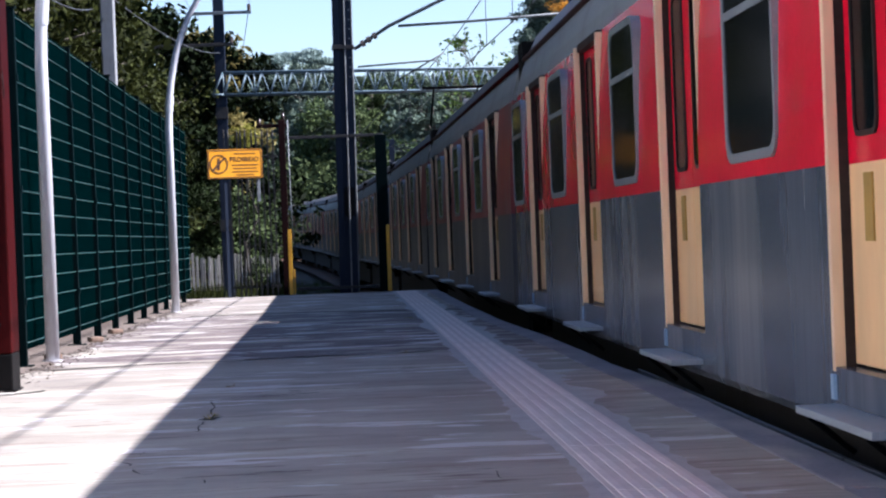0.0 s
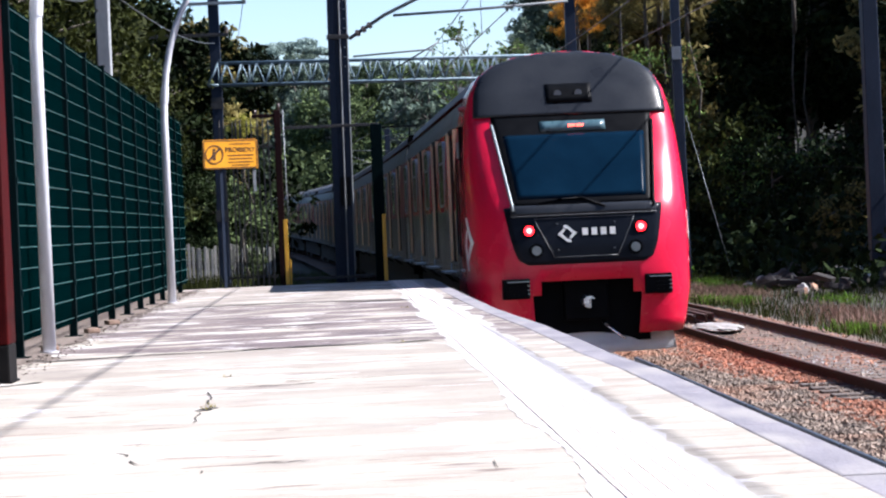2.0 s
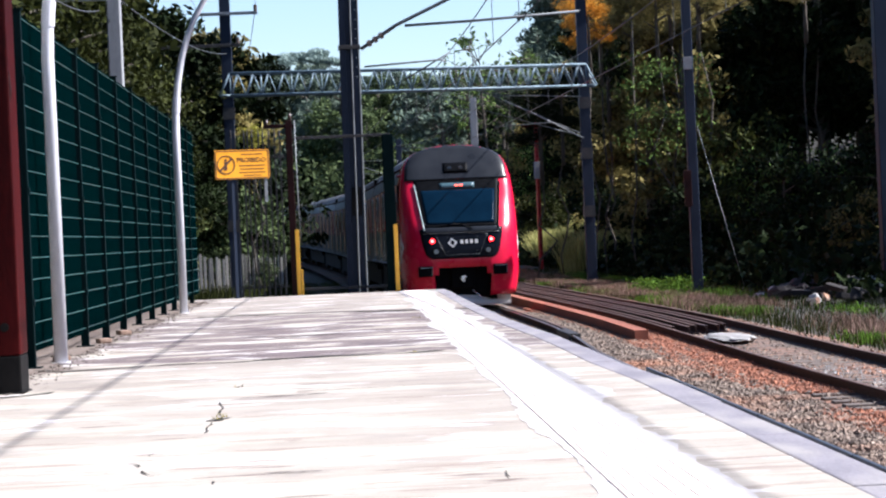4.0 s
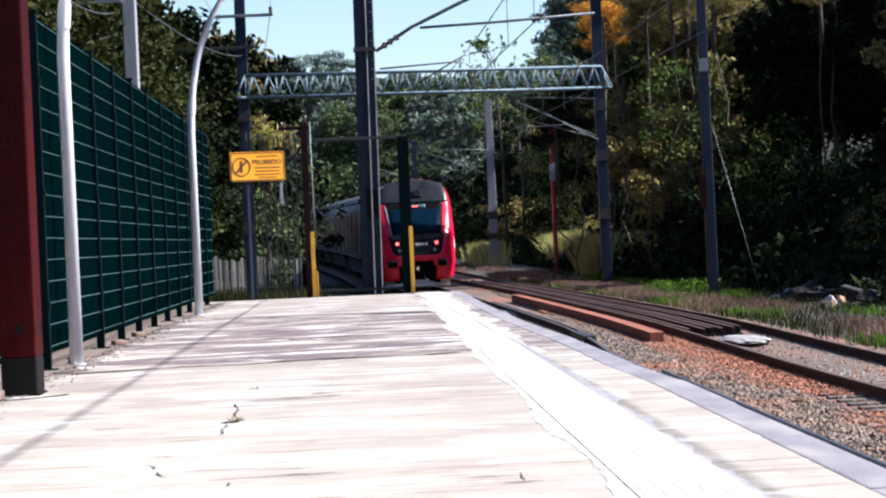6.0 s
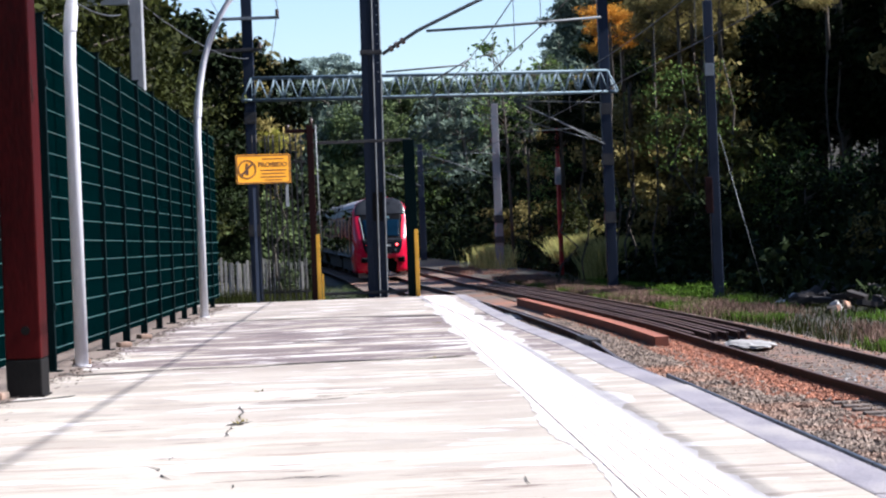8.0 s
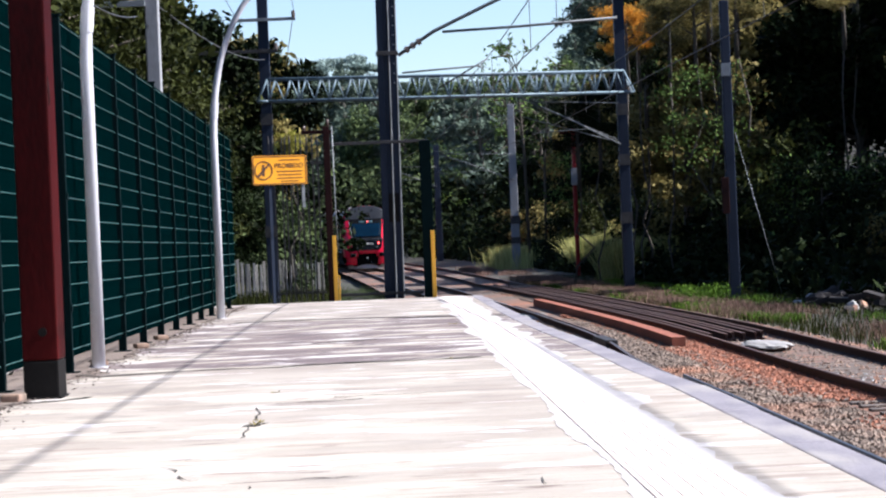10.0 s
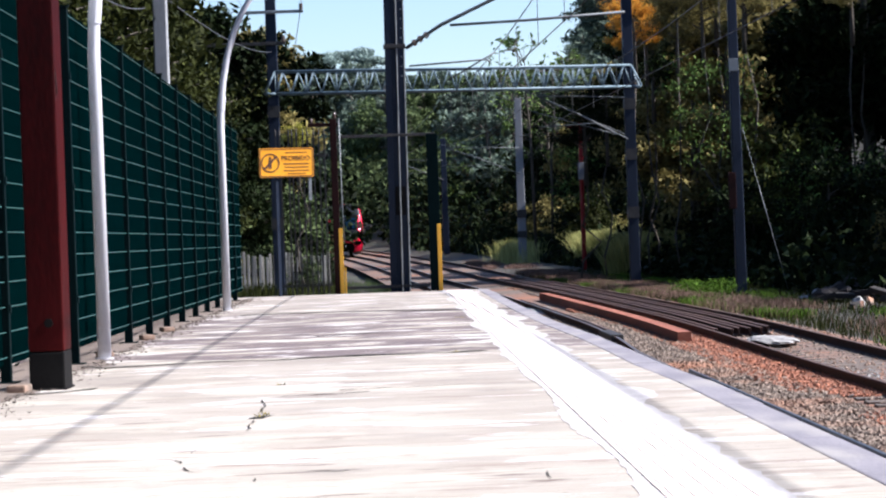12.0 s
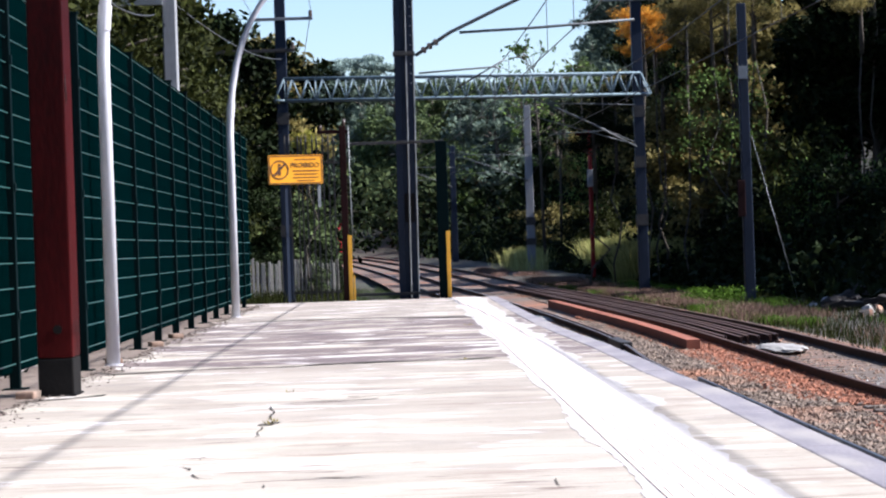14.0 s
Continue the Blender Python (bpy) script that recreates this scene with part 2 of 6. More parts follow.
M["bark"] = mat("bark", [(0.03, 0.024, 0.019), (0.085, 0.07, 0.056)], rough=0.95, scale=3, fine=25, bump=0.8, stretch=(1, 1, 0.25))
M["leaf"] = leaf_mat("green_leaves", (0.0025, 0.005, 0.0014), (0.053, 0.061, 0.016))
# leaf_dark puts the woods' shade into the leaf colour, leaf_olive some of the sun
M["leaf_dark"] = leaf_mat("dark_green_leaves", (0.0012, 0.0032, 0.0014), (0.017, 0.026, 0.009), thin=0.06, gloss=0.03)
M["leaf_olive"] = leaf_mat("olive_leaves", (0.050, 0.043, 0.013), (0.30, 0.25, 0.095), thin=0.30)
M["leaf_yellow"] = leaf_mat("yellow_green_leaves", (0.14, 0.15, 0.02), (0.50, 0.46, 0.10))
M["leaf_orange"] = leaf_mat("orange_blossom", (0.28, 0.12, 0.015), (0.60, 0.30, 0.04))
# leaf_far and leaf_haze: distance haze mixed into the leaf colour
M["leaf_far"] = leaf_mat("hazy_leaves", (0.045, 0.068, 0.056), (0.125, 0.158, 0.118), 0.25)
# bright leaf colour that paints the sun on the bank's sprays
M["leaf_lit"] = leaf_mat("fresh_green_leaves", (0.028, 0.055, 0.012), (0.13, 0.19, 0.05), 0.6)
# lighter green that puts sun and haze into the valley slope
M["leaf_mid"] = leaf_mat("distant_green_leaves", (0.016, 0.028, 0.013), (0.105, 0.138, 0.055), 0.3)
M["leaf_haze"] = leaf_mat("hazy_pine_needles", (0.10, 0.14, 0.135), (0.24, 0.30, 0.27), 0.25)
M["grass"] = leaf_mat("bright_grass", (0.020, 0.046, 0.006), (0.105, 0.19, 0.022), 0.4)
M["grass_dry"] = leaf_mat("dry_pink_grass", (0.07, 0.044, 0.034), (0.33, 0.215, 0.175), 0.4)
M["grass_tall"] = leaf_mat("tall_yellow_grass", (0.09, 0.10, 0.028), (0.48, 0.46, 0.18), 0.4)
M["t_red"] = mat("train_red_paint", [(0.45, 0.0035, 0.026), (0.57, 0.007, 0.040)], rough=0.26, spec=0.3, scale=1.2, fine=30, bump=0.02, coat=0.12)
M["t_redside"] = mat("dusty_red_side", [(0.66, 0.004, 0.026), (0.82, 0.009, 0.042)], spec=0.14, rough=0.20, scale=1.0, fine=25, bump=0.03, dirt=(0.50, 0.03, 0.03), dirt_amount=0.35, dirt_scale=1.6)
M["t_reddull"] = mat("weathered_red_side", [(0.27, 0.045, 0.050), (0.36, 0.070, 0.072)], spec=0.10, rough=0.35, scale=1.0, fine=25, bump=0.03, dirt=(0.17, 0.08, 0.075), dirt_amount=0.6, dirt_scale=1.6)
M["t_greydull"] = mat("weathered_grey_side", [(0.060, 0.062, 0.072), (0.105, 0.105, 0.115)], spec=0.08, rough=0.35, scale=1.1, fine=25, bump=0.03, stretch=(1, 1, 0.10), dirt=(0.13, 0.12, 0.115), dirt_amount=0.5, dirt_scale=1.5)
M["t_grey"] = mat("train_grey_side", [(0.046, 0.060, 0.085), (0.095, 0.112, 0.142)], spec=0.12, rough=0.25, scale=1.1, fine=25, bump=0.03, stretch=(1, 1, 0.10), dirt=(0.26, 0.265, 0.27), dirt_amount=0.5, dirt_scale=1.5)
M["t_light"] = mat("train_cantrail_grey", [(0.20, 0.215, 0.215), (0.29, 0.305, 0.30)], rough=0.5, spec=0.2, scale=1.5, fine=20, bump=0.03, dirt=(0.16, 0.15, 0.14))
M["t_seam"] = mat("dull_seam", [(0.03, 0.032, 0.036), (0.07, 0.074, 0.08)], rough=0.5, bump=0.02)
M["t_roofpale"] = mat("train_pale_roof", [(0.24, 0.235, 0.25), (0.32, 0.315, 0.33)], rough=0.55, spec=0.25, scale=1.5, fine=20, bump=0.05, dirt=(0.16, 0.15, 0.15))
M["t_roof"] = mat("train_roof_grey", [(0.065, 0.058, 0.060), (0.11, 0.098, 0.10)], rough=0.6, scale=1.5, fine=20, bump=0.05, spec=0.2, dirt=(0.06, 0.052, 0.05))
M["t_cream"] = mat("cream_door", [(0.84, 0.50, 0.23), (0.92, 0.60, 0.31)], spec=0.35, rough=0.35, scale=1.5, fine=25, bump=0.03, stretch=(1, 1, 0.4), dirt=(0.36, 0.26, 0.16), dirt_amount=0.35)
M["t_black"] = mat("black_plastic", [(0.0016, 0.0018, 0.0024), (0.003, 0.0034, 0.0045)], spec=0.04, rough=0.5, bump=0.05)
M["t_cap"] = mat("charcoal_cab_roof", [(0.009, 0.010, 0.013), (0.018, 0.020, 0.024)], spec=0.22, rough=0.3, scale=2, fine=30, bump=0.03, dirt=(0.024, 0.026, 0.030), dirt_amount=0.3)
M["t_panel"] = mat("charcoal_cab_panel", [(0.0035, 0.0045, 0.0075), (0.007, 0.0085, 0.0125)], spec=0.07, rough=0.3, scale=2, fine=30, bump=0.02)
M["t_glass"] = mat("dark_window_glass", [(0.002, 0.003, 0.004), (0.005, 0.007, 0.009)], rough=0.06, bump=0, spec=0.008, scale=2)
M["t_screen"] = mat("windscreen_glass", [(0.0008, 0.0045, 0.011), (0.0025, 0.013, 0.028)], rough=0.12, bump=0, spec=0.05, scale=1.2)
M["t_frame"] = mat("aluminium_frame", [(0.17, 0.195, 0.215), (0.26, 0.285, 0.305)], rough=0.4, metal=0.2, bump=0.02)
M["t_post"] = mat("pale_door_post", [(0.80, 0.53, 0.31), (0.90, 0.65, 0.42)], spec=0.35, rough=0.35, scale=2, fine=25, bump=0.03, stretch=(1, 1, 0.3), dirt=(0.30, 0.24, 0.20), dirt_amount=0.5)
# dark door trim, also painted as the shade beside the posts
M["t_jamb"] = mat("shaded_door_gasket", [(0.018, 0.012, 0.011), (0.045, 0.030, 0.026)], spec=0.1, rough=0.6, scale=3, fine=25, bump=0.05)
M["t_lens"] = mat("red_lens", [(0.20, 0.008, 0.012), (0.30, 0.012, 0.018)], rough=0.3, bump=0)
M["t_white"] = mat("white_decal", [(0.72, 0.72, 0.72), (0.82, 0.82, 0.82)], rough=0.4, bump=0)
M["t_step"] = mat("grey_step_plate", [(0.21, 0.25, 0.29), (0.30, 0.34, 0.38)], rough=0.5, metal=0.2, bump=0.1)
M["t_blue"] = mat("blue_grey_foot", [(0.16, 0.26, 0.40), (0.26, 0.37, 0.52)], rough=0.5, bump=0.1)
M["t_under"] = mat("underframe_black", [(0.006, 0.005, 0.005), (0.02, 0.017, 0.015)], rough=0.8, bump=0.3)
M["chrome"] = mat("bright_steel", [(0.55, 0.56, 0.58), (0.75, 0.76, 0.78)], rough=0.25, metal=0.9, bump=0.05)
M["lamp_red"] = mat("red_tail_lamp", [(0.8, 0.02, 0.02), (0.9, 0.03, 0.03)], rough=0.3, bump=0, emit=(1.0, 0.012, 0.02), power=1.5)
M["lamp_core"] = mat("tail_lamp_core", [(0.9, 0.3, 0.25), (0.9, 0.35, 0.3)], rough=0.3, bump=0, emit=(1.0, 0.28, 0.22), power=2.0)
M["lamp_off"] = mat("unlit_lamp_lens", [(0.10, 0.12, 0.13), (0.17, 0.19, 0.20)], rough=0.15, bump=0)
M["display"] = mat("display_panel", [(0.030, 0.065, 0.080), (0.055, 0.10, 0.12)], rough=0.3, bump=0)
M["led"] = mat("red_led_text", [(0.7, 0.05, 0.03), (0.8, 0.06, 0.04)], rough=0.4, bump=0, emit=(1.0, 0.10, 0.06), power=2.0)
M["yellow_dull"] = mat("faded_yellow_notice", [(0.30, 0.17, 0.03), (0.42, 0.25, 0.05)], rough=0.6, bump=0)


# ---- building helpers ----
def part(name, bm, material, parent=None, label=""):
    """One bmesh as one mesh object, under a thing or a part."""
    me = bpy.data.meshes.new(name)
    bm.to_mesh(me)
    bm.free()
    me.materials.append(M[material])
    ob = new(name, me)
    if parent is not None:
        ob.parent = parent
    if label:
        ob["label"] = label
    return ob


def thing(name, label, category, m=None, group="", kind=""):
    ob = new(name)
    ob.empty_display_size = 0.2
    if m is not None:
        ob.matrix_basis = m
    return tagged(ob, label, category, group, kind)


def again(ob, parent, m=None, name=None):
    """Another piece on the same mesh."""
    o = new(name or ob.name.split(".")[0], ob.data)
    o.parent = parent
    if m is not None:
        o.matrix_basis = m
    return o


def box(bm, x0, x1, y0, y1, z0, z1, bev=0.0, m=None):
    r = bmesh.ops.create_cube(bm, size=1.0)
    for v in r["verts"]:
        v.co = Vector(((x0 + x1) / 2 + v.co.x * (x1 - x0), (y0 + y1) / 2 + v.co.y * (y1 - y0), (z0 + z1) / 2 + v.co.z * (z1 - z0)))
    if bev:
        es = {e for v in r["verts"] for e in v.link_edges}
        out = bmesh.ops.bevel(bm, geom=list(es), offset=bev, segments=2, affect="EDGES", profile=0.6)
        vs = {v for f in out["faces"] for v in f.verts} | {v for v in r["verts"] if v.is_valid}
    else:
        vs = set(r["verts"])
    if m is not None:
        for v in vs:
            v.co = m @ v.co
    return bm


def rod(bm, a, b, r0, r1=None, seg=8):
    """A round bar from a to b."""
    a, b = Vector(a), Vector(b)
    d = b - a
    m = Matrix.Translation((a + b) / 2) @ d.to_track_quat("Z", "Y").to_matrix().to_4x4()
    bmesh.ops.create_cone(bm, cap_ends=True, segments=seg, radius1=r0, radius2=r0 if r1 is None else r1, depth=d.length, matrix=m)
    return bm


def tube(bm, pts, r, seg=8):
    """A pipe along points; r may be a number or a list."""
    pts = [Vector(p) for p in pts]
    rs = r if isinstance(r, (list, tuple)) else [r] * len(pts)
    rings = []
    for i, p in enumerate(pts):
        d = (pts[min(i + 1, len(pts) - 1)] - pts[max(i - 1, 0)]).normalized()
        side = d.cross(Vector((0.013, 0.21, 1)) if abs(d.z) < 0.9 else Vector((0, 1, 0.01))).normalized()
        upv = side.cross(d)
        rings.append([bm.verts.new(p + (side * math.cos(k * math.tau / seg) + upv * math.sin(k * math.tau / seg)) * rs[i]) for k in range(seg)])
    for a, b in zip(rings, rings[1:]):
        for k in range(seg):
            bm.faces.new((a[k], a[(k + 1) % seg], b[(k + 1) % seg], b[k]))
    bm.faces.new(rings[0][::-1]), bm.faces.new(rings[-1])
    for f in bm.faces:
        f.smooth = True
    return bm


def strip(bm, prof, y0, y1, closed=False):
    """Extrudes an (x, z) profile along y."""
    a = [bm.verts.new((x, y0, z)) for x, z in prof]
    b = [bm.verts.new((x, y1, z)) for x, z in prof]
    n = len(prof)
    for i in range(n if closed else n - 1):
        j = (i + 1) % n
        bm.faces.new((a[i], b[i], b[j], a[j]))
    if closed:
        bm.faces.new(a), bm.faces.new(b[::-1])
    bmesh.ops.recalc_face_normals(bm, faces=bm.faces[:])
    return bm


def B():
    return bmesh.new()


# ---- lie of the land ----
RAIL = -1.10          # rail head against the platform's top
BEND_Y, BEND_R = 14.0, 2350.0


def bend(y):
    """How far the line has swung to the left at y."""
    return max(0.0, y - BEND_Y) ** 2 / (2 * BEND_R)


def grade(y):
    return 0.0075 * max(0.0, y - 112.0) if y < 330 else 0.0075 * 218


def bed(y):
    """Height of the rail heads: beside the platform the tracks lie a little lower."""
    q = min(1.0, max(0.0, (54.0 - y) / 22.0))
    return RAIL + grade(y) - 0.12 * q * q * (3 - 2 * q)


def sunk(y):
    """How far the used track lies below the other one along the platform."""
    q = min(1.0, max(0.0, (45.8 - y) / 3.0))
    return 0.10 * q * q * (3 - 2 * q)


def land(x, y):
    """Height of the ground."""
    b = bend(min(y, 330)) + max(0, y - 330) * 0.16
    u = x + b
    z = bed(y) - (0.45 if 0.0 < u < 9.0 else 0.22)
    if u > 11.0:
        z += 0.25 * min(1.0, (u - 11.0) / 4.0)
    if u > 16:
        z += 0.42 * min(u - 16, 30) + 0.1 * max(0, u - 46)
    if u < -7:
        z += 0.30 * min(-7 - u, 40)
    if y > 245:
        z += 0.072 * min(y - 245, 260)
    z += 0.05 * noise.noise(Vector((x * 0.35, y * 0.35, 0))) + (0.8 * noise.noise(Vector((x * 0.03, y * 0.03, 3))) if abs(u - 3) > 16 else 0)
    return z


def build_ground():
    xs = [-900, -500, -250, -150, -100, -70, -50] + [-40 + 2 * i for i in range(50)] + [62, 70, 85, 110, 150, 250, 500, 900]
    ys = [-300, -100, -40] + [-20 + 4 * i for i in range(100)] + [390, 410, 440, 480, 540, 650, 900, 1500, 3000]
    bm = B()
    g = [[bm.verts.new((x, y, land(x, y))) for x in xs] for y in ys]
    for i in range(len(ys) - 1):
        for j in range(len(xs) - 1):
            bm.faces.new((g[i][j], g[i][j + 1], g[i + 1][j + 1], g[i + 1][j])).smooth = True
    tagged(part("ground", bm, "soil"), "brown soil with scrubby green growth beside the railway", "ground", kind="structure")
    # ballast bed under both tracks
    bm = B()
    prev = None
    for i in range(90):
        y = -20 + 4 * i
        b, z = bend(y), bed(y)
        row = [bm.verts.new((x - b, y, z + dz)) for x, dz in ((1.7, -0.16 - sunk(y)), (3.4, -0.15 - sunk(y)), (5.4, -0.19), (7.4, -0.15), (8.7, -0.16), (9.5, -0.30))]
        if prev:
            for k in range(5):
                bm.faces.new((prev[k], prev[k + 1], row[k + 1], row[k])).smooth = True
        prev = row
    tagged(part("ballast_bed", bm, "ballast_bed"), "rust-stained ballast bed under the railway tracks", "ballast", kind="structure")


def rail_bar(x, y0, y1, step=6.0, lift=0.0, name="rail"):
    """A rail with foot, web and head that follows the line."""
    prof = [(-0.07, -0.17), (0.07, -0.17), (0.07, -0.155), (0.012, -0.135), (0.012, -0.045), (0.036, -0.032), (0.036, -0.004), (0.028, 0.0),
            (-0.028, 0.0), (-0.036, -0.004), (-0.036, -0.032), (-0.012, -0.045), (-0.012, -0.135), (-0.07, -0.155)]
    bm = B()
    prev = None
    n = max(1, int((y1 - y0) / step))
    for i in range(n + 1):
        y = y0 + (y1 - y0) * i / n
        z = bed(y) + lift - (sunk(y) if x < 5 else 0)
        ring = [bm.verts.new((x - bend(y) + a, y, z + c)) for a, c in prof]
        if prev:
            for k in range(len(prof)):
                j = (k + 1) % len(prof)
                bm.faces.new((prev[k], prev[j], ring[j], ring[k]))
        else:
            bm.faces.new(ring[::-1])
        prev = ring
    bm.faces.new(prev)
    bmesh.ops.recalc_face_normals(bm, faces=bm.faces[:])
    ob = part(name, bm, "rail")
    ob.data.materials.append(M["railtop" if name == "rail" and x < 5 else "rusthead_lit"])   # only the used track has bright heads
    for p in ob.data.polygons:
        if p.normal.z > 0.9 and p.center.z > bed(p.center.y) + lift - sunk(p.center.y) - 0.03:
            p.material_index = 1
    return ob


TRACK_1, TRACK_2 = 3.50, 7.26


def build_track():
    for c in (TRACK_1 + 0.15, TRACK_2):
        for side in (-0.82, 0.82):
            tagged(rail_bar(c + side, -18, 330, 3.0), "rusty steel running rail with a worn head", "rail", "running rails")
    # sleepers, sunk in the ballast
    bm = B()
    box(bm, -1.35, 1.35, -0.12, 0.12, -0.14, 0.0, 0.015)
    first = None
    for c in (TRACK_1, TRACK_2):
        for i in range(130):
            y = 6 + i * 0.62
            m = pose(c - bend(y), y, bed(y) - 0.145 - (sunk(y) if c < 5 else 0), 0, 0, random.uniform(-0.8, 0.8))
            if first is None:
                first = part("sleeper", bm, "sleeper")
                tagged(first, "dark weathered sleeper half sunk in ballast", "sleeper", "sleepers")
                first.matrix_basis = m
            else:
                copy_thing(first, m)


def stones():
    """Loose ballast as one heap of small angular stones for each colour."""
    rng = np.random.default_rng(4)
    base = np.array([(1, 0, 0), (-1, 0, 0), (0, 1, 0), (0, -1, 0), (0, 0, 1), (0, 0, -1)], float)
    fac = np.array([(0, 2, 4), (2, 1, 4), (1, 3, 4), (3, 0, 4), (2, 0, 5), (1, 2, 5), (3, 1, 5), (0, 3, 5)])

    def heap(name, label, material, n, xr, yr, size, keep=None):
        x = rng.uniform(*xr, n)
        y = yr[0] + (yr[1] - yr[0]) * rng.random(n) ** 1.4
        if keep is not None:
            k = keep(x, y)
            x, y = x[k], y[k]
        n = len(x)
        s = rng.uniform(*size, n)
        q = rng.normal(size=(n, 3, 3))
        q, _ = np.linalg.qr(q)
        sc = rng.uniform(0.55, 1.25, (n, 6, 1))
        v = np.einsum("nij,nkj->nki", q, base[None] * sc) * s[:, None, None]
        b = np.array([bend(a) for a in y])
        z = np.array([bed(a) - 0.165 for a in y])
        v += np.stack([x - b, y, z + s * 0.3], -1)[:, None, :]
        f = (fac[None] + (np.arange(n) * 6)[:, None, None]).reshape(-1, 3)
        me = bpy.data.meshes.new(name)
        me.from_pydata(v.reshape(-1, 3).tolist(), [], f.tolist())
        me.materials.append(M[material])
        tagged(new(name, me), label, "ballast", kind="stuff")

    def patch(x, y):
        return np.array([noise.noise(Vector((a * 0.45, c * 0.16, 0))) for a, c in zip(x, y)])

    heap("ballast_stones", "grey-brown angular ballast stones between the rails", "stone", 26000, (4.0, 5.75), (15, 62), (0.020, 0.052))
    heap("track_stones", "dull brown ballast stones on the far track", "stone", 9000, (6.0, 8.8), (16, 100), (0.018, 0.045))
    heap("rusty_ballast_stones", "rust-red ballast stones along the track", "stone_red", 26000, (5.35, 6.5), (15, 66), (0.020, 0.050), lambda x, y: patch(x, y) > -0.42 + 0.5 * np.maximum(0, 5.75 - x))
    heap("pale_ballast_stones", "pale grey crushed stone beside the far rail", "stone_grey", 4000, (6.7, 8.4), (22, 44), (0.014, 0.035), lambda x, y: patch(x, y) > 0.0)


# ---- platform ----
PL, PEND, COPING = -3.1, 39.0, 0.19


def edge_at(y):
    """How far the platform's edge reaches at y: it draws in towards the far end."""
    table = ((-99, 1.79), (14.1, 1.79), (14.2, 1.735), (18.8, 1.725), (21.0, 1.665), (24.0, 1.60), (28.0, 1.565), (99, 1.60))
    for (y0, a), (y1, c) in zip(table, table[1:]):
        if y <= y1:
            return a + (c - a) * (y - y0) / (y1 - y0)


def build_platform():
    bm = B()
    ys = [-60.0] + [-59.0 + i * 1.96 for i in range(50)] + [PEND]
    rows = [[bm.verts.new(p) for p in ((PL, y, -1.45), (PL, y, 0.0), (edge_at(y) - COPING, y, 0.0), (edge_at(y) - COPING, y, -1.45))] for y in ys]
    for a, b in zip(rows, rows[1:]):
        for k in range(4):
            bm.faces.new((a[k], a[(k + 1) % 4], b[(k + 1) % 4], b[k]))
    bm.faces.new(rows[0][::-1])
    bm.faces.new(rows[-1])
    bmesh.ops.recalc_face_normals(bm, faces=bm.faces[:])
    tagged(part("platform", bm, "concrete"), "sun-bleached worn concrete station platform", "platform", kind="structure")
    # coping stones along the edge
    cop = thing("platform_edge", "grey concrete coping along the platform edge", "platform edge", kind="structure")
    random.seed(5)
    for i in range(50):
        y0 = -59.0 + i * 1.96
        bm = B()
        d = random.uniform(-0.006, 0.006)
        y1 = min(y0 + 1.95, PEND)
        box(bm, edge_at(y0) - COPING, edge_at(y0) + d, y0, y1, -0.16, 0.002 + random.uniform(-0.002, 0.003), 0.012)
        for v in bm.verts:
            if v.co.y > (y0 + y1) / 2:
                v.co.x += edge_at(y1) - edge_at(y0)
        part("coping_stone", bm, "coping", cop)
    # dark rubbing strip along the nearer edge
    for i in range(9):
        bm = B()
        box(bm, 1.802, 1.822, -3.4 + i * 2.0, -1.42 + i * 2.0, -0.09, 0.006, 0.004)
        part("edge_strip", bm, "edge_strip", cop, "dark blue-black edging strip")


def build_bounce_wall():
    """An unseen plain wall beside and behind the viewer, added to bounce sunlight."""
    bm = B()
    box(bm, -10.3, -10.0, -40, 18.0, -1.6, 6.0)
    tagged(part("wall_station", bm, "render_wall"), "unseen plain pale wall added to bounce sunlight onto the train", "wall", kind="structure")


def build_tactile():
    """Ribbed warning tiles bedded in pale mortar."""
    st = thing("tactile_strip", "pinkish ribbed tactile paving strip along the platform", "tactile paving", kind="structure")
    bm = B()
    n = 60
    rng = random.Random(3)
    l, r = [], []
    for i in range(n * 4 + 1):
        y = 4 + (PEND - 4.05) * i / (n * 4)
        l.append(bm.verts.new((0.84 - 0.16 * max(0.0, noise.noise(Vector((y * 0.5, 0, 0))) + 0.1) - 0.05 * abs(noise.noise(Vector((y * 2.3, 9, 0)))) - rng.uniform(0, 0.02), y, 0.002)))
        r.append(bm.verts.new((1.225 + 0.20 * max(0.0, noise.noise(Vector((y * 0.75, 5, 0))) + 0.05) + 0.12 * abs(noise.noise(Vector((y * 2.7, 3, 0)))) + rng.uniform(0, 0.03), y, 0.002)))
    for i in range(n * 4):
        bm.faces.new((l[i], r[i], r[i + 1], l[i + 1]))
    part("mortar_bed", bm, "mortar", st)
    bm = B()
    box(bm, -0.168, 0.168, -0.166, 0.166, 0.0, 0.003)
    for k in range(5):
        x = -0.132 + k * 0.066
        box(bm, x - 0.014, x + 0.014, -0.166, 0.166, 0.003, 0.0058)
    first = None
    for i in range(int((PEND - 4.3) / 0.336)):
        m = pose(1.03, 4.3 + i * 0.336, 0.0025 + rng.uniform(0, 0.001), 0, 0, rng.uniform(-0.4, 0.4))
        if first is None:
            first = part("tile", bm, "tactile", st)
            first.data.materials.append(M["groove"])
            for p in first.data.polygons:
                p.material_index = 0 if p.center.z > 0.0031 else 1
            first.matrix_basis = m
        else:
            again(first, st, m)


# ---- fence ----
FX = -2.44


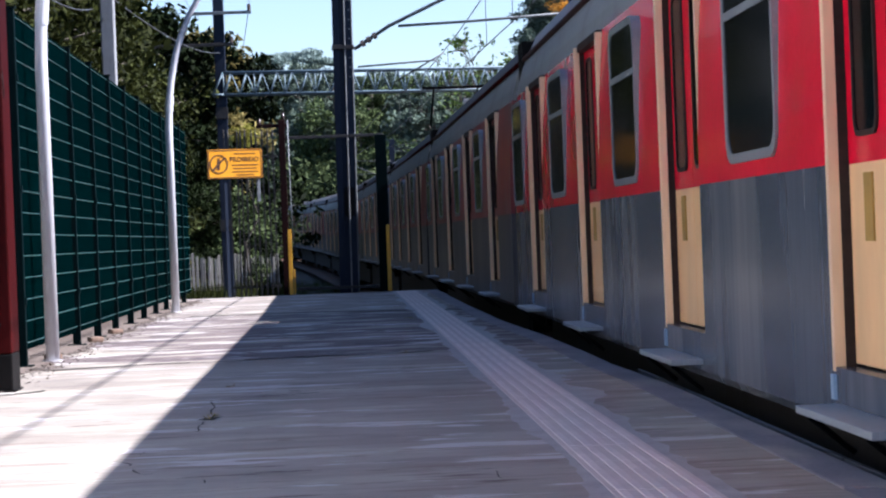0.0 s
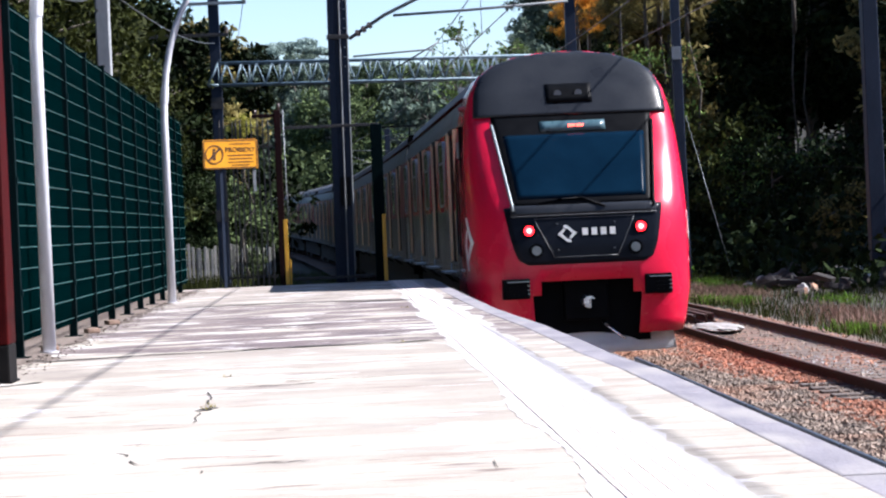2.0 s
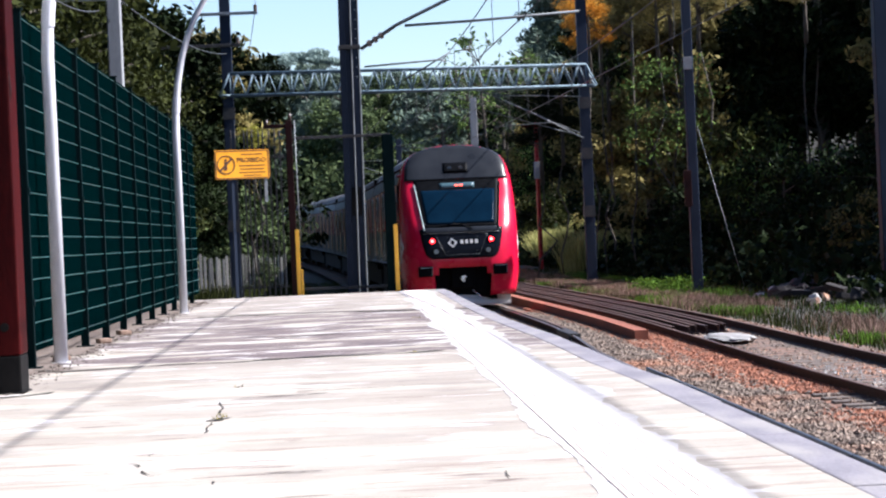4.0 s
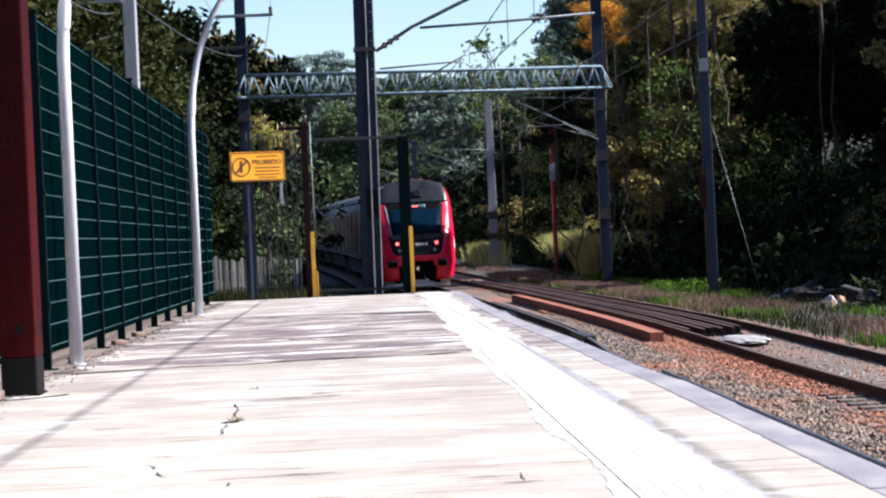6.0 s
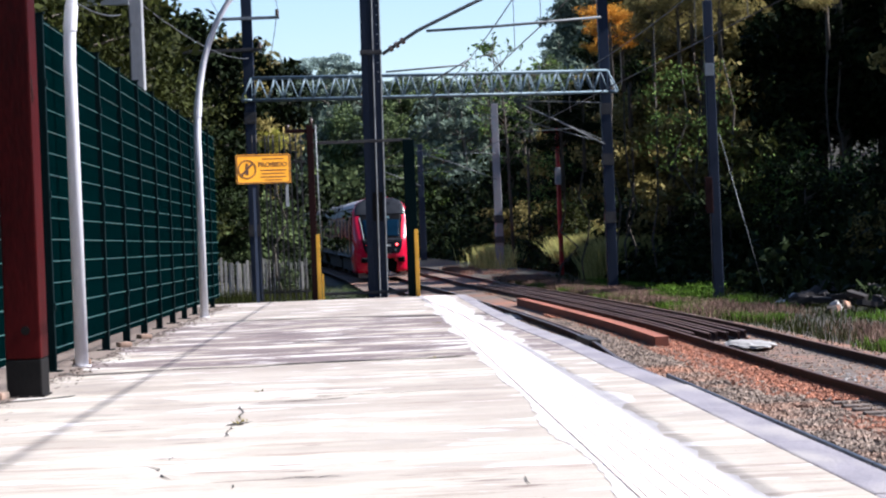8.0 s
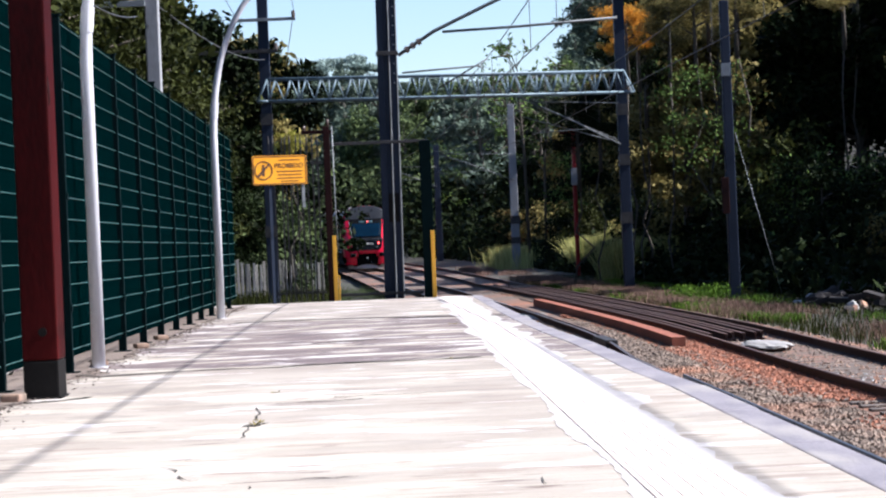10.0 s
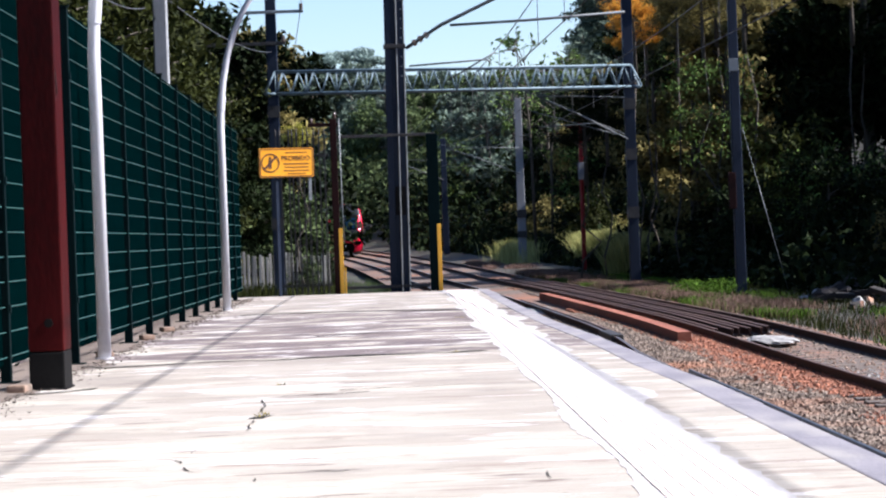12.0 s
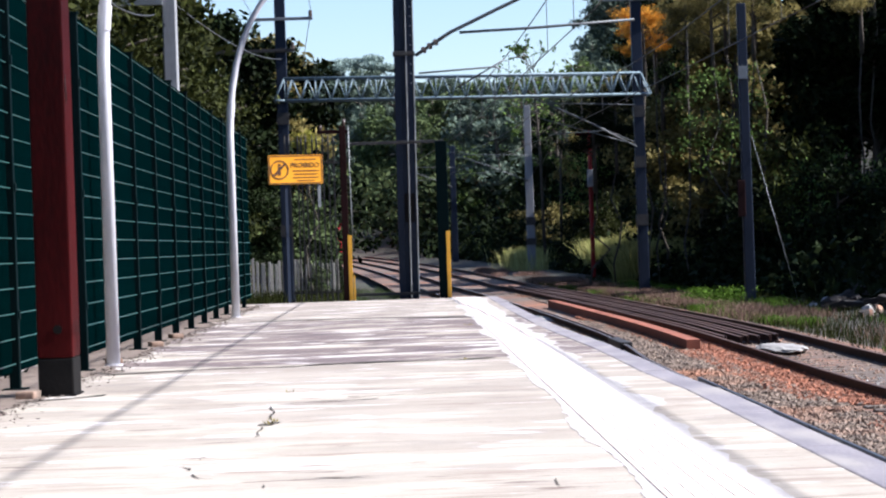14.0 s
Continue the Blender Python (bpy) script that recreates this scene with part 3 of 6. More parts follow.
def build_fence():
    """Green welded-mesh fence, one panel between each two posts."""
    h = 2.71
    first = None
    pitch = 1.86
    # the near run stands a little further back than the main run
    for x, y0 in [(FX - 0.15, 15.86 - pitch * k) for k in (2, 1, 0)] + [(FX, 18.15 + pitch * k) for k in range(11)]:
        m = pose(x, y0, 0)
        if first is not None:
            copy_thing(first, m)
            continue
        first = thing("fence_panel", "dark green welded mesh fence panel on a square post", "fence", m, "mesh fence along the platform")
        bm = B()
        box(bm, -0.035, 0.035, -0.035, 0.035, -0.05, h + 0.02, 0.006)
        part("post", bm, "fence_post", first)
        bm = B()
        box(bm, -0.045, 0.045, -0.045, 0.045, h + 0.018, h + 0.03)
        part("post_cap", bm, "fence_post", first)
        bm = B()
        box(bm, -0.08, 0.08, -0.08, 0.08, 0.0, 0.012, 0.003)
        part("base_plate", bm, "fence_post", first)
        bm = B()
        box(bm, -0.004, 0.004, -0.004, 0.004, 0.12, h)
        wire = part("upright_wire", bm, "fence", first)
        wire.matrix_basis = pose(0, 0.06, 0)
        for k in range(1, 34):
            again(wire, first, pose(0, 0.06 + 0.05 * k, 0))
        for k in range(16):
            z = 0.174 + k * 0.1672
            bm = B()
            rod(bm, (0.010, 0.03, z), (0.010, pitch - 0.03, z), 0.0042, seg=6)
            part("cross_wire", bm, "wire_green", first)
        for z in (0.5, 1.35, 2.2):
            bm = B()
            box(bm, 0.036, 0.046, -0.03, 0.03, z - 0.03, z + 0.03, 0.003)
            part("clamp", bm, "fence_post", first)


def build_ivy():
    """Dark hedge close behind the mesh."""
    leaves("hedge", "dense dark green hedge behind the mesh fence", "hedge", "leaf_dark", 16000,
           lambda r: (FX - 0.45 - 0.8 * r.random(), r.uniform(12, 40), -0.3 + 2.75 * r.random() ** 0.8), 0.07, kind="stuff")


def leaves(name, label, category, material, n, spot, size, kind="", group="", seed=7, upright=0.0):
    r = random.Random(seed)
    pts = np.array([spot(r) for _ in range(n)])
    v, f = leaf_quads(pts, size, seed, upright)
    me = bpy.data.meshes.new(name)
    me.from_pydata(v.tolist(), [], f.tolist())
    me.materials.append(M[material])
    return tagged(new(name, me), label, category, group, kind)


def leaf_quads(pts, size, seed, upright=0.0):
    """A small folded leaf, two triangles and a point, at each place."""
    rng = np.random.default_rng(seed)
    n = len(pts)
    a = rng.normal(size=(n, 3))
    a[:, 2] += upright * 3
    a /= np.linalg.norm(a, axis=1)[:, None]
    b = np.cross(a, rng.normal(size=(n, 3)))
    b /= np.linalg.norm(b, axis=1)[:, None]
    s = (size * rng.uniform(0.6, 1.4, n))[:, None]
    w = 0.42
    v = np.stack([pts - a * s, pts + b * s * w, pts + a * s, pts - b * s * w], 1).reshape(-1, 3)
    k = np.arange(n)[:, None] * 4
    return v, k + np.array([[0, 1, 2, 3]])


def build_red_column():
    t = thing("steel_column", "dark red painted steel column with a black painted foot", "column", pose(-2.185, 15.1, 0))
    for nm, z0, z1, mt in (("foot", 0.0, 0.24, "black_paint"), ("shaft", 0.242, 4.4, "red_paint")):
        bm = B()
        box(bm, -0.112, 0.112, -0.17, 0.17, z0, z1, 0.012)
        part(nm, bm, mt, t)
    bm = B()
    box(bm, -0.125, 0.125, -0.185, 0.185, 0, 0.012, 0.003)
    part("base_plate", bm, "black_paint", t)
    # a bolt hole in the face and a dent in the sunny edge
    bm = B()
    rod(bm, (0.02, -0.168, 0.42), (0.02, -0.176, 0.42), 0.028, seg=14)
    part("bolt", bm, "black_paint", t)
    bm = B()
    bmesh.ops.create_icosphere(bm, subdivisions=2, radius=1)
    for v in bm.verts:
        v.co = Vector((0.106 + v.co.x * 0.014, -0.13 + v.co.y * 0.03, 1.93 + v.co.z * 0.11)) + 0.012 * Vector((noise.noise(v.co * 3), 0, noise.noise(v.co * 2 + Vector((4, 0, 0)))))
    part("dent", bm, "brown", t, "flaked brown patch on the edge")


def build_lamp_posts():
    first = None
    for x, y in ((-2.30, 18.85), (-2.21, 31.6)):
        m = pose(x, y, 0)
        if first is not None:
            copy_thing(first, m)
            continue
        first = thing("lamp_post", "white painted tubular lamp post with a curved arm", "lamp post", m, "platform lamp posts")
        pts = [(0, 0, 0), (0, 0, 2.4)] + [(1.1 * (1 - math.cos(a)), 0, 2.4 + 2.15 * math.sin(a)) for a in [radians(9 * i) for i in range(1, 10)]]
        bm = B()
        tube(bm, pts, [0.054, 0.050] + [0.047 - 0.0018 * i for i in range(9)], 14)
        part("pole", bm, "white_paint", first)
        bm = B()
        rod(bm, (0, 0, 0), (0, 0, 0.012), 0.075, seg=16)
        part("flange", bm, "white_paint", first)
        bm = B()
        rod(bm, (0.012, 0, 2.66), (0.03, 0, 2.86), 0.054, seg=14)
        part("sleeve", bm, "white_paint", first)
        bm = B()
        box(bm, 1.05, 1.55, -0.11, 0.11, 4.50, 4.60, 0.03)
        head = part("lamp_head", bm, "galv", first)
        bm = B()
        box(bm, 1.15, 1.5, -0.09, 0.09, 4.48, 4.499, 0.004)
        part("diffuser", bm, "lamp_off", head)


def build_cracks():
    """Open cracks and worn joints in the platform's surface."""
    r = random.Random(14)

    def crack(pts, w, label="dark open crack in the platform surface"):
        bm = B()
        rows = []
        for (x0, y0), (x1, y1) in zip(pts, pts[1:]):
            n = max(3, int(math.hypot(x1 - x0, y1 - y0) / 0.12))
            for k in range(n):
                q = k / n
                x, y = x0 + (x1 - x0) * q + r.uniform(-0.012, 0.012), y0 + (y1 - y0) * q + r.uniform(-0.035, 0.035)
                ww = w * r.uniform(0.2, 1.0)
                d = Vector((-(y1 - y0), x1 - x0)).normalized() * ww
                rows.append((bm.verts.new((x - d.x, y - d.y, 0.004)), bm.verts.new((x + d.x, y + d.y, 0.004))))
        for a, b in zip(rows, rows[1:]):
            bm.faces.new((a[0], a[1], b[1], b[0]))
        tagged(part("crack", bm, "soil"), label, "crack", kind="structure")

    # the two open joints right across the slab
    crack([(-2.33, 17.8), (-2.15, 17.4), (-1.76, 17.6), (-1.27, 17.75), (-0.85, 17.65), (-0.56, 17.85), (0.0, 17.9), (0.46, 17.85), (0.79, 18.15)], 0.085)
    crack([(-0.75, 17.8), (-0.3, 17.9), (0.05, 17.95)], 0.12)
    crack([(-1.87, 29.2), (-0.97, 29.15), (-0.13, 28.9), (0.68, 28.3), (1.59, 27.7)], 0.20)
    # shallow worn lines
    crack([(-0.66, 13.48), (-0.34, 13.51), (-0.05, 13.66)], 0.022)
    crack([(-0.34, 13.87), (0.05, 13.87), (0.59, 14.0)], 0.03)
    crack([(-0.73, 21.85), (0.0, 22.3)], 0.07)
    crack([(-2.34, 14.4), (-2.0, 14.7), (-1.8, 15.04)], 0.05)
    # the forked crack with weeds in it, and the small ones nearer by
    crack([(-0.74, 13.19), (-0.70, 12.52), (-0.68, 12.02)], 0.007)
    crack([(-0.72, 11.82), (-0.68, 11.98), (-0.62, 11.96)], 0.05)
    crack([(-0.70, 11.73), (-0.705, 11.31), (-0.70, 11.01)], 0.005)
    crack([(-0.87, 10.11), (-0.85, 9.91)], 0.005)
    crack([(-0.99, 9.71), (-0.91, 9.64), (-0.84, 9.4)], 0.006)
    crack([(-0.85, 9.35), (-0.79, 9.15), (-0.74, 9.13)], 0.006)
    crack([(-0.53, 8.72), (-0.52, 8.8)], 0.004)
    crack([(0.54, 8.64), (0.54, 8.27)], 0.003)
    crack([(1.18, 9.41), (1.18, 9.07), (1.17, 8.64)], 0.004)
    crack([(1.19, 8.28), (1.18, 8.06)], 0.004)
    crack([(-0.36, 9.0), (-0.23, 8.95), (-0.1, 9.02)], 0.014)
    # weeds in the cracks
    v, f = [], []
    for cx, cy, n in ((-0.68, 12.1, 12), (-0.69, 11.95, 14), (-0.71, 14.53, 12), (0.72, 25.5, 20), (0.46, 17.9, 10)):
        for k in range(n):
            x, y, a, h = cx + r.gauss(0, 0.016), cy + r.gauss(0, 0.06), r.uniform(0, math.tau), r.uniform(0.006, 0.022)
            c, s = math.cos(a) * 0.006, math.sin(a) * 0.006
            o = len(v)
            v += [(x - c, y - s, 0.003), (x + c, y + s, 0.003), (x + r.gauss(0, 0.02), y + r.gauss(0, 0.02), h)]
            f.append((o, o + 1, o + 2))
    me = bpy.data.meshes.new("crack_weeds")
    me.from_pydata(v, [], f)
    me.materials.append(M["leaf_olive"])
    tagged(new("crack_weeds", me), "small weeds growing in the platform cracks", "weeds", kind="stuff")
    # litter and earth along the fence
    pts = np.array([(FX + 0.12 + abs(r.gauss(0, 0.11)), r.uniform(12, 38), 0.006) for _ in range(2600)])
    v, f = leaf_quads(pts, 0.018, 5)
    v[:, 2] = 0.004 + np.abs(v[:, 2] - 0.006) * 0.6
    me = bpy.data.meshes.new("leaf_litter")
    me.from_pydata(v.tolist(), [], f.tolist())
    me.materials.append(M["sleeper"])
    tagged(new("leaf_litter", me), "dead leaves and grit along the fence foot", "leaf litter", kind="stuff")
    # earth that has gathered along the fence foot
    bm = B()
    rows = []
    for k in range(150):
        y = 11 + k * 0.18
        x = FX + 0.10 + 0.30 * max(0.0, noise.noise(Vector((y * 0.7, 2, 0))) + 0.2) + 0.08 * noise.noise(Vector((y * 3.1, 7, 0)))
        rows.append((bm.verts.new((FX - 0.5, y, 0.003)), bm.verts.new((x, y, 0.003))))
    for a, b in zip(rows, rows[1:]):
        bm.faces.new((a[0], a[1], b[1], b[0]))
    tagged(part("earth", bm, "earth"), "brown earth and grit gathered along the fence foot", "earth", kind="structure")
    for y in (14.3, 18.7, 22.0, 24.0):
        bm = B()
        box(bm, -0.06, 0.06, -0.10, 0.10, 0, 0.05, 0.015)
        o = part("kerb_stone", bm, "stone")
        o.matrix_basis = pose(FX + 0.10, y + 0.5, 0, 0, 0, r.uniform(-20, 20))
        tagged(o, "small loose stone by the fence foot", "stone", "loose stones")


# ---- train ----
CAR = 20.4
DOORS = (-7.15, -2.38, 2.39, 7.16)
NOSE_Y = -9.3


def lerp(tab, z):
    for (a, p), (b, q) in zip(tab, tab[1:]):
        if z <= b:
            k = max(0.0, (z - a) / (b - a))
            return p + (q - p) * k
    return tab[-1][1]


W_TAB = [(0.30, 1.46), (0.6, 1.52), (1.0, 1.58), (2.5, 1.58), (3.2, 1.55), (3.6, 1.50), (3.9, 1.42), (4.15, 1.28), (4.30, 1.08), (4.42, 0.75), (4.48, 0.40), (4.50, 0.02)]
D_TAB = [(0.30, 1.75), (0.7, 1.86), (1.2, 1.95), (1.7, 1.93), (2.2, 1.82), (2.9, 1.28), (3.5, 0.75), (3.9, 0.50), (4.2, 0.28), (4.42, 0.12), (4.50, 0.03)]


def nose(x, z, e=0.0):
    """The cab's front: y at a given x and height."""
    w, d = lerp(W_TAB, z) + e, lerp(D_TAB, z) + e
    k = min(1.0, abs(x) / max(w, 1e-4))
    return NOSE_Y - d * max(0.0, 1 - k ** 4.8) ** (1 / 4.8)


def flank(y, z, e=0.0):
    """Half the cab's width at a given y and height."""
    w, d = lerp(W_TAB, z) + e, lerp(D_TAB, z) + e
    k = max(0.0, NOSE_Y - y) / d
    return w * max(0.0, 1 - min(1.0, k) ** 4.8) ** (1 / 4.8)


def patch(bm, zs, left, right, e, nx=24, rim=0.03):
    """A panel that lies on the cab's front, e metres proud, its rim turned in."""
    zs = [zs[0]] + list(zs) + [zs[-1]]
    rows = []
    for i, z in enumerate(zs):
        end = i in (0, len(zs) - 1)
        xs = [left(z) + (right(z) - left(z)) * k / nx for k in range(nx + 1)]
        xs = [xs[0]] + xs + [xs[-1]]
        row = []
        for j, x in enumerate(xs):
            d = e if not (end or j in (0, len(xs) - 1)) else e - rim
            row.append(bm.verts.new((x, nose(x, z, d), z)))
        rows.append(row)
    for a, b in zip(rows, rows[1:]):
        for j in range(len(a) - 1):
            bm.faces.new((a[j], a[j + 1], b[j + 1], b[j])).smooth = True
    bmesh.ops.remove_doubles(bm, verts=bm.verts[:], dist=1e-5)
    return bm


def span(a, b, n):
    return [a + (b - a) * i / n for i in range(n + 1)]


def rounded(w, h, r, n=4):
    pts = []
    for cx, cz, a0 in ((w / 2 - r, h / 2 - r, 0), (-w / 2 + r, h / 2 - r, 90), (-w / 2 + r, -h / 2 + r, 180), (w / 2 - r, -h / 2 + r, 270)):
        for k in range(n + 1):
            a = radians(a0 + 90 * k / n)
            pts.append((cx + r * math.cos(a), cz + r * math.sin(a)))
    return pts


def plate(bm, pts, x0, x1, oy=0.0, oz=0.0):
    """A flat outline in the (y, z) plane given thickness in x."""
    a = [bm.verts.new((x0, oy + y, oz + z)) for y, z in pts]
    b = [bm.verts.new((x1, oy + y, oz + z)) for y, z in pts]
    bm.faces.new(a), bm.faces.new(b[::-1])
    for i in range(len(pts)):
        j = (i + 1) % len(pts)
        bm.faces.new((a[i], a[j], b[j], b[i]))
    bmesh.ops.recalc_face_normals(bm, faces=bm.faces[:])
    return bm


def ringplate(bm, outer, inner, x0, x1, oy, oz):
    n = len(outer)
    vs = [[bm.verts.new((x, oy + y, oz + z)) for y, z in pts] for x in (x0, x1) for pts in (outer, inner)]
    o0, i0, o1, i1 = vs
    for k in range(n):
        j = (k + 1) % n
        for q in ((o0[k], o0[j], i0[j], i0[k]), (o1[k], o1[j], i1[j], i1[k]), (o0[k], o0[j], o1[j], o1[k]), (i0[k], i0[j], i1[j], i1[k])):
            bm.faces.new(q)
    bmesh.ops.recalc_face_normals(bm, faces=bm.faces[:])
    return bm


BORDER, SILL, HEAD = 2.25, 1.46, 3.50


def car_body(t, y0, y1, red="t_redside", grey="t_grey", top="t_roofpale"):
    """Shell, sides with recessed doors and windows, roof and underframe between y0 and y1."""
    half = 0.76
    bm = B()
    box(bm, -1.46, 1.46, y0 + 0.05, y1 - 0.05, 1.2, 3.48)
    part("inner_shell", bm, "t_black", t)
    bm = B()
    box(bm, -1.28, 1.28, y0 + 0.6, y1 - 0.6, 0.40, 1.199)
    box(bm, -1.05, 1.05, y0 + 1.6, y0 + 4.2, 0.08, 0.40, 0.04)
    box(bm, -1.05, 1.05, y1 - 4.2, y1 - 1.6, 0.08, 0.40, 0.04)
    part("underframe", bm, "t_under", t)
    for sgn in (-1, 1):
        bm = B()
        strip(bm, [(sgn * x, z) for x, z in ((1.56, 1.22), (1.58, 1.26), (1.58, SILL), (1.48, SILL), (1.48, 1.22))], y0, y1, True)
        part("skirt", bm, grey, t)
        bm = B()
        strip(bm, [(sgn * 1.515, HEAD), (sgn * 1.49, 3.64), (sgn * 1.45, 3.78), (sgn * 1.41, 3.89), (sgn * 1.30, 3.84), (sgn * 1.3, HEAD)], y0, y1, True)
        part("cantrail", bm, "t_light", t)
        bm = B()
        tube(bm, [(sgn * 1.42, y0, 3.90), (sgn * 1.42, y1, 3.90)], 0.03, 6)
        part("gutter", bm, "red_paint", t)
        edges = [y0] + [q for d in DOORS for q in (d - half, d + half)] + [y1]
        for a, b in zip(edges[0::2], edges[1::2]):
            if b - a < 0.05:
                continue
            bm = B()
            box(bm, *sorted((sgn * 1.46, sgn * 1.58)), a, b, SILL, BORDER)
            part("lower_panel", bm, grey, t)
            bm = B()
            strip(bm, [(sgn * 1.46, BORDER), (sgn * 1.58, BORDER), (sgn * 1.58, 2.5), (sgn * 1.56, 3.0), (sgn * 1.517, HEAD), (sgn * 1.44, HEAD)], a, b, True)
            part("upper_panel", bm, red, t)
        if sgn > 0:
            for d in DOORS:
                bm = B()
                box(bm, 1.46, 1.50, d - half, d + half, SILL, HEAD)
                part("door", bm, "t_cream", t)
            continue
        for d in DOORS:
            # a double sliding door set back between cream jambs
            for s in (-1, 1):
                a, b = sorted((d + s * 0.006, d + s * 0.70))
                bm = B()
                box(bm, -1.50, -1.465, a, b, SILL + 0.01, BORDER, 0.004)
                leaf = part("door_leaf", bm, "t_cream", t)
                bm = B()
                box(bm, -1.50, -1.465, a, b, BORDER, HEAD - 0.06)
                part("upper_leaf", bm, red, leaf)
                bm = B()
                plate(bm, rounded(0.36, 0.98, 0.06), -1.506, -1.49, (a + b) / 2, 2.86)
                part("door_window", bm, "t_glass", leaf)
                bm = B()
                ringplate(bm, rounded(0.40, 1.02, 0.075), rounded(0.36, 0.98, 0.06), -1.512, -1.49, (a + b) / 2, 2.86)
                part("door_window_frame", bm, "t_jamb", leaf)
                bm = B()
                box(bm, -1.582 if s > 0 else -1.572, -1.538 if s > 0 else -1.50, d + s * 0.73 - 0.026, d + s * 0.73 + 0.026, SILL - 0.02, HEAD - 0.02, 0.004)
                jamb = part("door_jamb", bm, "t_post", t)
                # dark strip painted for the shadow gap between post and leaf
                bm = B()
                box(bm, -1.539 if s > 0 else -1.501, -1.455, d + s * 0.73 - 0.024, d + s * 0.73 + 0.024, SILL - 0.02, HEAD)
                part("gasket", bm, "t_jamb", jamb, "dark brown strip painted for the shade beside the door")
                if s > 0:
                    bm = B()
                    box(bm, -1.592, -1.50, d + 0.698, d + 0.762, SILL - 0.13, SILL - 0.03, 0.004)
                    part("jamb_foot", bm, "t_blue", t)
            bm = B()
            box(bm, -1.555, -1.46, d - 0.70, d + 0.70, HEAD - 0.06, HEAD)
            part("door_header", bm, "t_jamb", t)
            bm = B()
            box(bm, -1.508, -1.501, d + 0.28, d + 0.42, BORDER - 0.30, BORDER - 0.04)
            part("door_notice", bm, "yellow_dull", t)
            bm = B()
            box(bm, -1.755, -1.58, d - 0.66, d + 0.66, SILL - 0.17, SILL - 0.14, 0.006)
            step = part("door_step", bm, "t_step", t)
            for s in (-0.5, 0.5):
                bm = B()
                rod(bm, (-1.73, d + s, SILL - 0.175), (-1.56, d + s, SILL - 0.32), 0.012, seg=6)
                part("bracket", bm, "t_black", step)
        mids = [(a + b) / 2 for a, b in zip([d + half for d in DOORS[:-1]], [d - half for d in DOORS[1:]])]
        for y in mids + [DOORS[-1] + 2.0]:
            bm = B()
            ringplate(bm, rounded(1.34, 1.07, 0.15), rounded(1.24, 0.98, 0.13), -1.593, -1.53, y, 2.86)
            fr = part("window_frame", bm, "t_frame", t)
            bm = B()
            plate(bm, rounded(1.26, 1.00, 0.13), -1.586, -1.52, y, 2.86)
            part("window_pane", bm, "t_glass", fr)
            bm = B()
            box(bm, -1.592, -1.53, y - 0.62, y + 0.62, 3.02, 3.06)
            part("window_bar", bm, "t_frame", fr)
    roof = [(w, z) for z, w in W_TAB if z >= 3.85]
    roof = [(1.40, 3.90)] + [p for p in roof if p[1] > 3.95]
    prof = roof + [(-w, z) for w, z in reversed(roof)]
    bm = B()
    strip(bm, prof + [(-1.2, 3.48), (1.2, 3.48)], y0, y1, True)
    part("roof", bm, top, t)


